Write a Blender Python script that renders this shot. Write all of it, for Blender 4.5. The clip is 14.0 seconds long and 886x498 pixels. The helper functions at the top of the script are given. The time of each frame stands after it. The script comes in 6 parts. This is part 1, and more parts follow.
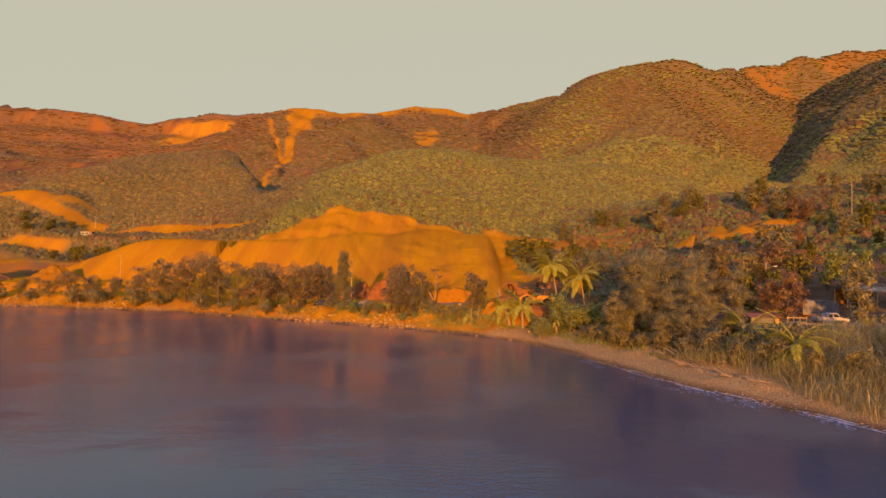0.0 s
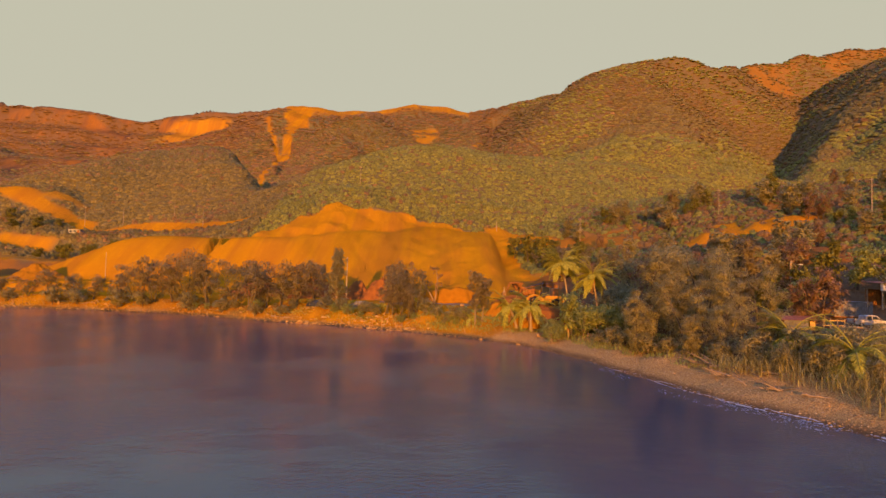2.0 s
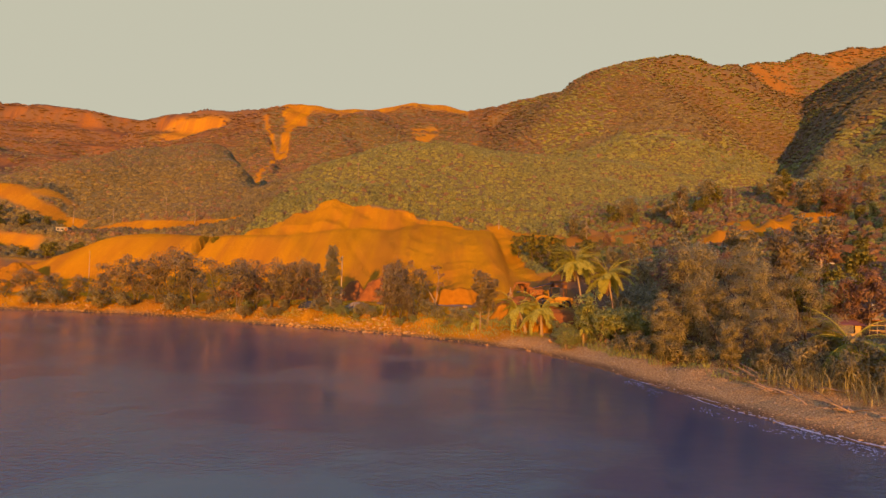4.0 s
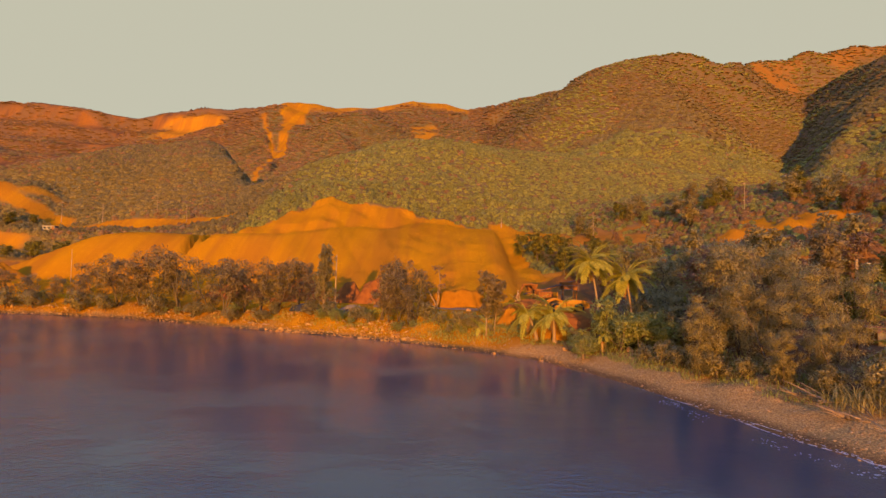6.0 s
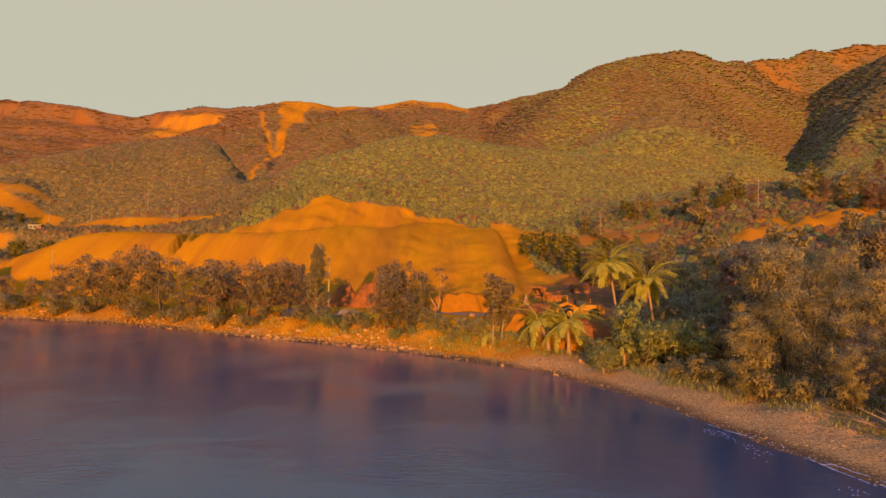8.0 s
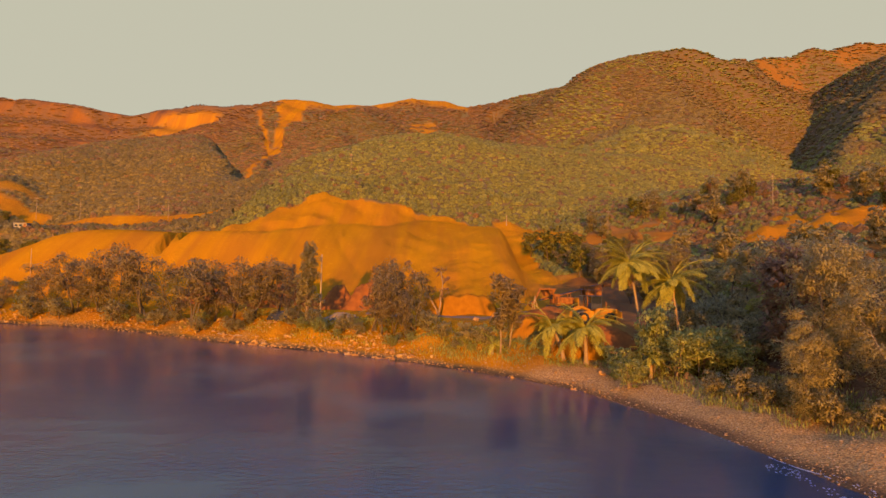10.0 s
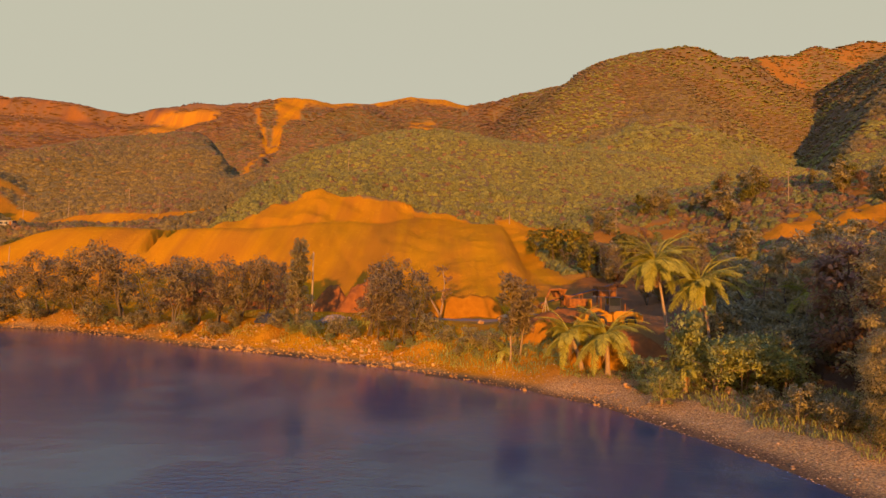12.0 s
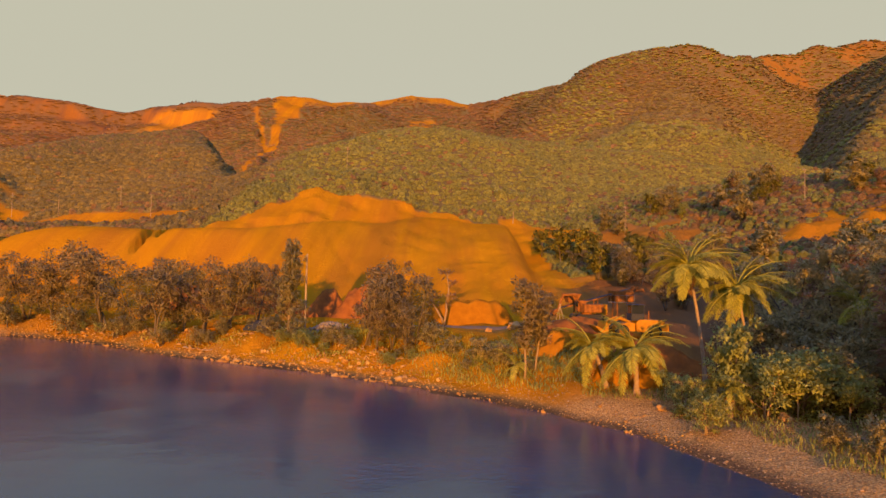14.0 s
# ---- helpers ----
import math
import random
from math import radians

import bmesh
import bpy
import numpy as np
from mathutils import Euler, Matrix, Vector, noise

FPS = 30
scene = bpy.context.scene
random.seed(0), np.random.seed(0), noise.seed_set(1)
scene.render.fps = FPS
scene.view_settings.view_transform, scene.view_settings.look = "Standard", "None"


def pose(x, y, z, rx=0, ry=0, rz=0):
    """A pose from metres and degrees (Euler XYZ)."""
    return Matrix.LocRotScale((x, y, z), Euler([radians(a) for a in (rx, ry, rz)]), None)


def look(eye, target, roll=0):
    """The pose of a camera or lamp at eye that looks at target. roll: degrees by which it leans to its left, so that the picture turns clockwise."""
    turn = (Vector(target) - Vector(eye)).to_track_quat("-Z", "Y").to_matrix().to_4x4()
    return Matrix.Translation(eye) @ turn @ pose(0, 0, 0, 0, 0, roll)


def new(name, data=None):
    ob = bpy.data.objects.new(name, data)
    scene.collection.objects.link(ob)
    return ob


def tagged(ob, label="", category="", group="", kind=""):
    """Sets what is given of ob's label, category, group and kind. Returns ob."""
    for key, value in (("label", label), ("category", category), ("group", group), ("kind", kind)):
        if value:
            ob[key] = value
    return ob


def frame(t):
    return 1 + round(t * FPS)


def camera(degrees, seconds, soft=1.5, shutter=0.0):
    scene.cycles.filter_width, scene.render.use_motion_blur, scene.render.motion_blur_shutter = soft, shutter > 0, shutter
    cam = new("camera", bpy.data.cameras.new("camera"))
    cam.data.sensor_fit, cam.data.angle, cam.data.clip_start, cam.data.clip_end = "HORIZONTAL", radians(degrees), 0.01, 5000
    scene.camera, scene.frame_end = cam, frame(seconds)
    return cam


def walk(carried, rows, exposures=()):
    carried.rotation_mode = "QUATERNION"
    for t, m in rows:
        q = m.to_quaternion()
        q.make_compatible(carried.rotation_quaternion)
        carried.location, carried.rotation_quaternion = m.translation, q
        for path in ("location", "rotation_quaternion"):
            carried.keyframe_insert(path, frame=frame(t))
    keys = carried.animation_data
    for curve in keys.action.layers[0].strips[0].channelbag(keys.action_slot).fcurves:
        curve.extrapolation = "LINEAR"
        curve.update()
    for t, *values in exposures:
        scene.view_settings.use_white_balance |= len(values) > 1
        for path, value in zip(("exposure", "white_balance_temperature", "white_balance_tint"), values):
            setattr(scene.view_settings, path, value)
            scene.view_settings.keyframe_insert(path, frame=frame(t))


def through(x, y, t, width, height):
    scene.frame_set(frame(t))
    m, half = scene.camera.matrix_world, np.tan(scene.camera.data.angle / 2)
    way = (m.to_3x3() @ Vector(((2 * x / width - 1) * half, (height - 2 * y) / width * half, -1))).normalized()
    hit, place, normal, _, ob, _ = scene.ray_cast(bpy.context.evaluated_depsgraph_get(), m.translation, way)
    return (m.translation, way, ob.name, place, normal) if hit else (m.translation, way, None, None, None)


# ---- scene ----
cam = camera(70.0, 14.0, soft=1.5)
# seconds, place in metres, turn in degrees
PATH = [
    (0, 0.000, 0.000, 10.040, 92.524, -1.329, 0.000),
    (1, -0.178, 4.211, 10.007, 92.509, -1.347, -0.045),
    (2, -0.395, 8.531, 9.870, 92.497, -1.362, -0.086),
    (3, -0.630, 12.889, 9.765, 92.488, -1.375, -0.125),
    (4.2, -0.901, 18.071, 9.845, 92.481, -1.387, -0.166),
    (5.5, -1.201, 23.692, 9.931, 92.474, -1.400, -0.209),
    (6.5, -1.396, 27.928, 10.130, 92.471, -1.409, -0.239),
    (7.5, -1.565, 32.109, 10.332, 92.467, -1.417, -0.268),
    (8.2, -1.670, 34.988, 10.427, 92.465, -1.423, -0.286),
    (9.2, -1.808, 39.033, 10.473, 92.461, -1.433, -0.312),
    (10.5, -1.979, 44.269, 10.525, 92.455, -1.445, -0.345),
    (11.5, -2.137, 48.142, 10.455, 92.448, -1.457, -0.369),
    (12.5, -2.348, 51.863, 10.446, 92.439, -1.471, -0.392),
    (13.2, -2.552, 54.332, 10.587, 92.431, -1.483, -0.409),
    (14, -2.850, 56.995, 10.983, 92.419, -1.497, -0.428),
]
walk(cam, [(t, pose(x, y, z, rx, ry, rz)) for t, x, y, z, rx, ry, rz in PATH], [(0, 1.25), (14, 1.25)])

# ---- light: a low evening sun behind the drone, just over its left shoulder ----
SUN_SIDE, SUN_UP = -4.0, 4.5
world = bpy.data.worlds.new("evening_sky")
scene.world = world
world.use_nodes = True
wt = world.node_tree
wt.nodes.clear()
sky = wt.nodes.new("ShaderNodeTexSky")
sky.sky_type = "NISHITA"
sky.sun_disc = False
sky.sun_elevation = radians(SUN_UP)
sky.sun_rotation = radians(180 - SUN_SIDE)
sky.air_density, sky.dust_density, sky.ozone_density = 1.0, 1.5, 1.0
tint = wt.nodes.new("ShaderNodeMix")
tint.data_type, tint.blend_type = "RGBA", "MULTIPLY"
tint.inputs["Factor"].default_value = 1.0
tint.inputs["B"].default_value = (1.65, 1.90, 4.0, 1)
back = wt.nodes.new("ShaderNodeBackground")
back.inputs["Strength"].default_value = 0.15
out = wt.nodes.new("ShaderNodeOutputWorld")
wt.links.new(sky.outputs["Color"], tint.inputs["A"])
# evening haze lies over the lower sky and thins out towards the zenith
haze = wt.nodes.new("ShaderNodeMix")
haze.data_type = "RGBA"
haze.inputs["B"].default_value = (1.54, 1.47, 1.05, 1)
where = wt.nodes.new("ShaderNodeTexCoord")
split = wt.nodes.new("ShaderNodeSeparateXYZ")
thin = wt.nodes.new("ShaderNodeMapRange")
thin.interpolation_type = "SMOOTHSTEP"
for key, value in (("From Min", 0.40), ("From Max", 0.64), ("To Min", 0.985), ("To Max", 0.10)):
    thin.inputs[key].default_value = value
wt.links.new(where.outputs["Generated"], split.inputs["Vector"])
wt.links.new(split.outputs["Z"], thin.inputs["Value"])
wt.links.new(thin.outputs["Result"], haze.inputs["Factor"])
wt.links.new(tint.outputs["Result"], haze.inputs["A"])
wt.links.new(haze.outputs["Result"], back.inputs["Color"])
wt.links.new(back.outputs["Background"], out.inputs["Surface"])
sun = new("sun", bpy.data.lights.new("sun", "SUN"))
sun.data.energy, sun.data.angle, sun.data.color = 3.6, radians(0.6), (1.0, 0.44, 0.09)
sun.matrix_world = look((math.sin(radians(SUN_SIDE)) * 900, -math.cos(radians(SUN_SIDE)) * 900, math.tan(radians(SUN_UP)) * 900), (0, 0, 0))

# ---- materials ----
class Nodes:
    """Short hand for a node material."""

    def __init__(self, name, rough=0.9, metal=0.0, spec=0.3):
        self.mat = bpy.data.materials.new(name)
        self.mat.use_nodes = True
        self.t = self.mat.node_tree
        self.b = self.t.nodes["Principled BSDF"]
        self.b.inputs["Roughness"].default_value = rough
        self.b.inputs["Metallic"].default_value = metal
        self.b.inputs["Specular IOR Level"].default_value = spec

    def add(self, kind, **inputs):
        n = self.t.nodes.new(kind)
        for k, v in inputs.items():
            n.inputs[k.replace("_", " ")].default_value = v
        return n

    def link(self, a, b):
        self.t.links.new(a, b)

    def where(self):
        return self.add("ShaderNodeNewGeometry").outputs["Position"]

    def noise(self, scale, detail=4.0, rough=0.55, vector=None, stretch=None):
        n = self.add("ShaderNodeTexNoise", Scale=scale, Detail=detail, Roughness=rough)
        v = vector or self.where()
        if stretch:
            m = self.add("ShaderNodeMapping")
            m.inputs["Scale"].default_value = stretch
            self.link(v, m.inputs["Vector"])
            v = m.outputs["Vector"]
        self.link(v, n.inputs["Vector"])
        return n.outputs["Fac"]

    def ramp(self, fac, stops):
        n = self.add("ShaderNodeValToRGB")
        while len(n.color_ramp.elements) < len(stops):
            n.color_ramp.elements.new(0.5)
        for e, (p, c) in zip(n.color_ramp.elements, stops):
            e.position, e.color = p, (*c, 1) if len(c) == 3 else c
        self.link(fac, n.inputs["Fac"])
        return n.outputs["Color"]

    def mix(self, fac, a, b, kind="MIX"):
        n = self.add("ShaderNodeMix")
        n.data_type, n.blend_type = "RGBA", kind
        for v, k in ((fac, "Factor"), (a, "A"), (b, "B")):
            if hasattr(v, "default_value"):
                self.link(v, n.inputs[k])
            elif k == "Factor":
                n.inputs[k].default_value = v
            else:
                n.inputs[k].default_value = (*v, 1)
        return n.outputs["Result"]

    def bump(self, height, strength=0.5, distance=0.1):
        n = self.add("ShaderNodeBump", Strength=strength, Distance=distance)
        self.link(height, n.inputs["Height"])
        self.link(n.outputs["Normal"], self.b.inputs["Normal"])

    def colour(self, c):
        if hasattr(c, "default_value"):
            self.link(c, self.b.inputs["Base Color"])
        else:
            self.b.inputs["Base Color"].default_value = (*c, 1)
        return self.mat


def plain(name, dark, light, scale=3.0, rough=0.85, metal=0.0, bump=0.0, spec=0.3, stretch=None):
    m = Nodes(name, rough, metal, spec)
    f = m.noise(scale, 5, 0.6, stretch=stretch)
    if bump:
        m.bump(m.noise(scale * 4, 4, 0.6), bump, 0.05)
    return m.colour(m.ramp(f, [(0.3, dark), (0.7, light)]))


def leafy(name, dark, light, rough=0.75, through=0.25, gap_shade=0.0):
    """Foliage: every clump of leaves takes its own shade."""
    m = Nodes(name, rough, 0, 0.2)
    r = m.add("ShaderNodeNewGeometry").outputs["Random Per Island"]
    big = m.noise(0.22, 3, 0.5)
    c = m.mix(m.ramp(big, [(0.35, (0, 0, 0)), (0.65, (1, 1, 1))]), m.ramp(r, [(0, dark), (1, light)]), m.ramp(r, [(0, tuple(0.8 * v for v in dark)), (1, tuple(1.25 * v for v in light))]))
    if gap_shade:
        fine = m.noise(gap_shade, 5, 0.7)
        # low spots of the bump are darkened: shade between leaves put into the colour
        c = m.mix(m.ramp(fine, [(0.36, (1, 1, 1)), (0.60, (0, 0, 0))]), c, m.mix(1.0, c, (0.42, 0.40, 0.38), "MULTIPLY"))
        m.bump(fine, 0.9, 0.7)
    m.colour(c)
    if through:
        tr = m.add("ShaderNodeBsdfTranslucent")
        m.link(c, tr.inputs["Color"])
        mx = m.add("ShaderNodeMixShader", Fac=through)
        o = m.t.nodes["Material Output"]
        m.link(m.b.outputs["BSDF"], mx.inputs[1])
        m.link(tr.outputs["BSDF"], mx.inputs[2])
        m.link(mx.outputs["Shader"], o.inputs["Surface"])
    return m.mat


def land_material():
    m = Nodes("laterite_and_scrub", 0.95, 0, 0.0)
    cover = m.add("ShaderNodeAttribute")
    cover.attribute_name = "cover"
    sep = m.add("ShaderNodeSeparateColor")
    m.link(cover.outputs["Color"], sep.inputs["Color"])
    bare, stone, wet = sep.outputs["Red"], sep.outputs["Green"], sep.outputs["Blue"]
    fine, mid, big = m.noise(1.6, 6, 0.65), m.noise(0.25, 5, 0.6), m.noise(0.03, 4, 0.55)
    streak = m.noise(0.35, 4, 0.6, stretch=(1.0, 0.12, 0.12))
    soil = m.mix(m.ramp(big, [(0.35, (0, 0, 0)), (0.7, (1, 1, 1))]), (0.395, 0.164, 0.005), (0.48, 0.212, 0.006))
    soil = m.mix(m.ramp(streak, [(0.42, (0, 0, 0)), (0.72, (0.4, 0.4, 0.4))]), soil, (0.32, 0.122, 0.012))
    soil = m.mix(m.ramp(fine, [(0.5, (0, 0, 0)), (0.8, (0.7, 0.7, 0.7))]), soil, (0.44, 0.200, 0.007))
    soil = m.mix(m.ramp(m.noise(0.55, 5, 0.7), [(0.56, (0, 0, 0)), (0.72, (0.8, 0.8, 0.8))]), soil, (0.52, 0.248, 0.008))
    # dark streaks paint in the shade of gullies that the frontal sun leaves flat
    gully_shade = m.noise(0.05, 5, 0.65, stretch=(1.0, 0.25, 0.3))
    soil = m.mix(cover.outputs["Alpha"], soil, m.ramp(gully_shade, [(0.36, (0.085, 0.046, 0.030)), (0.50, (0.17, 0.076, 0.030)), (0.64, (0.25, 0.104, 0.028))]))
    scrub = m.mix(m.ramp(mid, [(0.35, (0, 0, 0)), (0.65, (1, 1, 1))]), (0.130, 0.108, 0.040), (0.165, 0.125, 0.047))
    scrub = m.mix(m.ramp(big, [(0.45, (0, 0, 0)), (0.7, (0.8, 0.8, 0.8))]), scrub, (0.175, 0.115, 0.046))
    scrub = m.mix(cover.outputs["Alpha"], scrub, (0.16, 0.088, 0.040))
    # rills put in by colour alone, as darker upright streaks
    rill = m.noise(0.13, 4, 0.6, stretch=(1.0, 0.06, 0.05))
    soil = m.mix(m.ramp(rill, [(0.44, (0, 0, 0)), (0.60, (0.55, 0.55, 0.55))]), soil, (0.30, 0.115, 0.013))
    pebble = m.add("ShaderNodeTexVoronoi", Scale=6.5)
    m.link(m.where(), pebble.inputs["Vector"])
    stones = m.ramp(pebble.outputs["Distance"], [(0.1, (0.52, 0.31, 0.110)), (0.45, (0.43, 0.250, 0.080)), (0.7, (0.28, 0.155, 0.055))])
    c = m.mix(bare, scrub, soil)
    c = m.mix(stone, c, stones)
    c = m.mix(wet, c, (0.035, 0.024, 0.020))
    h = m.mix(0.15, fine, pebble.outputs["Distance"])
    m.bump(h, 0.9, 0.4)
    return m.colour(c)


def water_material():
    m = Nodes("still_river_water", 0.15, 0, 0.5)
    m.b.inputs["IOR"].default_value = 1.36
    small = m.noise(1.9, 4, 0.6, stretch=(0.8, 1.3, 1))
    swell = m.noise(0.30, 3, 0.5, stretch=(0.8, 1.15, 1))
    patch = m.ramp(m.noise(0.05, 4, 0.55), [(0.46, (0.12, 0.12, 0.12)), (0.60, (1.7, 1.7, 1.7))])
    n = m.add("ShaderNodeMath")
    n.operation = "MULTIPLY"
    m.link(small, n.inputs[0])
    m.link(patch, n.inputs[1])
    k = m.add("ShaderNodeMath")
    k.operation = "MULTIPLY_ADD"
    k.inputs[1].default_value = 0.7
    m.link(swell, k.inputs[0])
    m.link(n.outputs["Value"], k.inputs[2])
    m.bump(k.outputs["Value"], 0.45, 0.085)
    return m.colour((0.017, 0.042, 0.072))


LAND, WATER = land_material(), water_material()
BARK = plain("grey_brown_bark", (0.06, 0.045, 0.03), (0.16, 0.115, 0.075), 6, 0.9, bump=0.5)
PALE_BARK = plain("bleached_bark", (0.20, 0.13, 0.07), (0.34, 0.23, 0.13), 5, 0.85, bump=0.4)
HILL_GREEN = leafy("hill_scrub_leaves", (0.268, 0.238, 0.036), (0.362, 0.314, 0.045), gap_shade=1.1)
HILL_BROWN = leafy("dry_hill_scrub", (0.290, 0.155, 0.042), (0.370, 0.195, 0.052), gap_shade=1.1)
HILL_OLIVE = leafy("olive_hill_scrub", (0.248, 0.178, 0.038), (0.328, 0.231, 0.048), gap_shade=1.1)
NEEDLES = leafy("ironwood_needles", (0.300, 0.250, 0.102), (0.41, 0.330, 0.130), through=0.5)
SHORE_LEAF = leafy("grey_olive_leaves", (0.235, 0.175, 0.080), (0.315, 0.232, 0.100), through=0.45)
RUST_LEAF = leafy("rusty_dry_leaves", (0.26, 0.150, 0.078), (0.345, 0.195, 0.096), through=0.45)
BROAD = leafy("broad_green_leaves", (0.30, 0.310, 0.085), (0.41, 0.405, 0.110), through=0.55)
PALM = leafy("palm_leaflets", (0.22, 0.220, 0.034), (0.44, 0.395, 0.055), through=0.35)
PALM_DRY = leafy("dry_palm_frond", (0.24, 0.11, 0.025), (0.42, 0.20, 0.04))
CANE = leafy("cane_leaves", (0.17, 0.150, 0.050), (0.40, 0.315, 0.115))
STONE = plain("ochre_stone", (0.26, 0.13, 0.04), (0.48, 0.26, 0.075), 1.5, 0.9, bump=0.4)

# ---- lie of the land ----
SHORE = [(-900, 190), (-400, 184), (-200, 172), (-110, 163), (-84, 158.5), (-66, 154.5), (-50, 147), (-37, 138), (-21, 130), (-8, 122),
         (0, 115.5), (7, 109), (11, 104), (14.3, 96), (17.2, 87.4), (19.4, 78.2), (21.3, 69.6), (23.5, 61.6), (26.7, 54.8), (29.8, 46.8),
         (34, 36), (40, 18), (47, -5), (60, -60), (80, -300), (90, -900)]


def lattice(ix, iy, seed):
    h = (ix.astype(np.int64) * 374761393 + iy.astype(np.int64) * 668265263 + seed * 974634541) & 0x7FFFFFFF
    h = ((h ^ (h >> 13)) * 1274126177) & 0x7FFFFFFF
    return ((h ^ (h >> 16)) & 0xFFFF) / 65535.0


def bumps(x, y, seed=0):
    ix, iy = np.floor(x), np.floor(y)
    fx, fy = x - ix, y - iy
    fx, fy = fx * fx * (3 - 2 * fx), fy * fy * (3 - 2 * fy)
    a, b = lattice(ix, iy, seed), lattice(ix + 1, iy, seed)
    c, d = lattice(ix, iy + 1, seed), lattice(ix + 1, iy + 1, seed)
    return (a + (b - a) * fx) * (1 - fy) + (c + (d - c) * fx) * fy - 0.5


def fbm(x, y, size, octaves=4, seed=0):
    total, weight = 0.0, 1.0
    for o in range(octaves):
        total = total + weight * bumps(x / size + 17.3 * o, y / size - 9.1 * o, seed + o)
        size, weight = size / 2, weight * 0.5
    return total


def along(points, x, y):
    """Distance to a line of points, with the height there (if any) and the side (+ to the left of its run)."""
    best = np.full(x.shape, 1e12)
    height, side = np.zeros(x.shape), np.ones(x.shape)
    for p, q in zip(points, points[1:]):
        dx, dy = q[0] - p[0], q[1] - p[1]
        k = np.clip(((x - p[0]) * dx + (y - p[1]) * dy) / (dx * dx + dy * dy), 0, 1)
        ex, ey = x - p[0] - k * dx, y - p[1] - k * dy
        d = ex * ex + ey * ey
        near = d < best
        best = np.where(near, d, best)
        if len(p) > 2:
            height = np.where(near, p[2] + k * (q[2] - p[2]), height)
        side = np.where(near, np.sign(dx * ey - dy * ex), side)
    return np.sqrt(best), height, side


def ridge(points, x, y, slope, round_=20, scarp=0.0, reach=30.0):
    best = np.full(x.shape, -1e9)
    for p, q in zip(points, points[1:]):
        d, h, _ = along([p, q], x, y)
        best = np.maximum(best, h - slope * (np.sqrt(d * d + round_ * round_) - round_) - scarp * (1 - np.exp(-d / reach)))
    return best


def smax(a, b, k):
    return 0.5 * (a + b + np.sqrt((a - b) ** 2 + k * k))


def smin(a, b, k):
    return 0.5 * (a + b - np.sqrt((a - b) ** 2 + k * k))


def smooth(x, a, b):
    t = np.clip((x - a) / (b - a), 0, 1)
    return t * t * (3 - 2 * t)


CLIFF = [(-1500, 930, 280), (-1023, 950, 272), (-893, 950, 265), (-678, 950, 262), (-614, 950, 259), (-558, 950, 250), (-511, 960, 245),
         (-467, 980, 239), (-425, 980, 256), (-372, 980, 261), (-304, 960, 256), (-273, 960, 254)]
SPUR_WEST = [(-192, 330, 41), (-195, 350, 50), (-204, 400, 75), (-188, 440, 90), (-160, 450, 96), (-127, 420, 80), (-93, 350, 50), (-78, 320, 41)]
SPUR_FAR_WEST = [(-600, 900, 190), (-520, 700, 110), (-430, 520, 62), (-330, 400, 36)]
BARE_RIDGE = [(-269, 960, 256), (-240, 980, 269), (-220, 990, 271), (-175, 1020, 271), (-123, 1040, 280), (-53, 1054, 297), (-1, 1060, 294),
              (38, 1060, 285), (89, 1100, 305), (138, 1100, 310), (175, 1000, 302)]
SPUR_MID = [(-115, 980, 260), (-112, 830, 217), (-135, 730, 168), (-141, 640, 126), (-129, 540, 90), (-106, 440, 59)]
NEAR_HILL = [(-50, 300, 45), (-44, 330, 58), (-33, 370, 76), (-16, 400, 89), (0, 410, 92), (23, 420, 90), (56, 440, 92), (106, 470, 92), (140, 500, 93)]
BIG_HILL = [(119, 950, 266), (149, 850, 243), (201, 830, 266), (244, 823, 290), (274, 823, 298), (307, 823, 301)]
BIG_HILL_EAST = [(307, 823, 301), (348, 840, 297), (380, 880, 306), (508, 1045, 377), (556, 1045, 375), (597, 1060, 392), (631, 1060, 390), (693, 1090, 421), (728, 1090, 420),
            (772, 1100, 429), (1154, 1150, 486), (1700, 1200, 520)]
SPUR_BIG = [(286, 815, 278), (236, 690, 200), (180, 580, 143), (115, 470, 95), (76, 380, 63)]
SPUR_EAST = [(568, 1000, 298), (553, 920, 299), (537, 840, 294), (512, 720, 277), (487, 600, 258), (463, 480, 235)]

EAST_NEAR = [(340, 676, 132), (357, 671, 147), (398, 650, 174), (434, 625, 202), (565, 600, 262), (767, 580, 320)]

# valleys between the spurs: bed, and how steeply the land rises east and west of it
VALLEYS = (([(500, 880, 256), (447, 800, 220), (400, 730, 178), (352, 672, 136), (290, 560, 96), (230, 450, 66)], 1.0, 0.85),
           ([(-231, 850, 188), (-163, 640, 112), (-138, 480, 68), (-108, 400, 50), (-86, 332, 36)], 0.5, 1.5),
           ([(75, 960, 250), (62, 850, 200), (44, 640, 122), (10, 500, 58), (-40, 440, 46)], 0.85, 0.65),
           ([(-420, 760, 148), (-364, 600, 95), (-300, 480, 58), (-250, 380, 38)], 0.9, 0.45))


def shore_distance(x, y):
    d, _, side = along(SHORE, x, y)
    return d * side


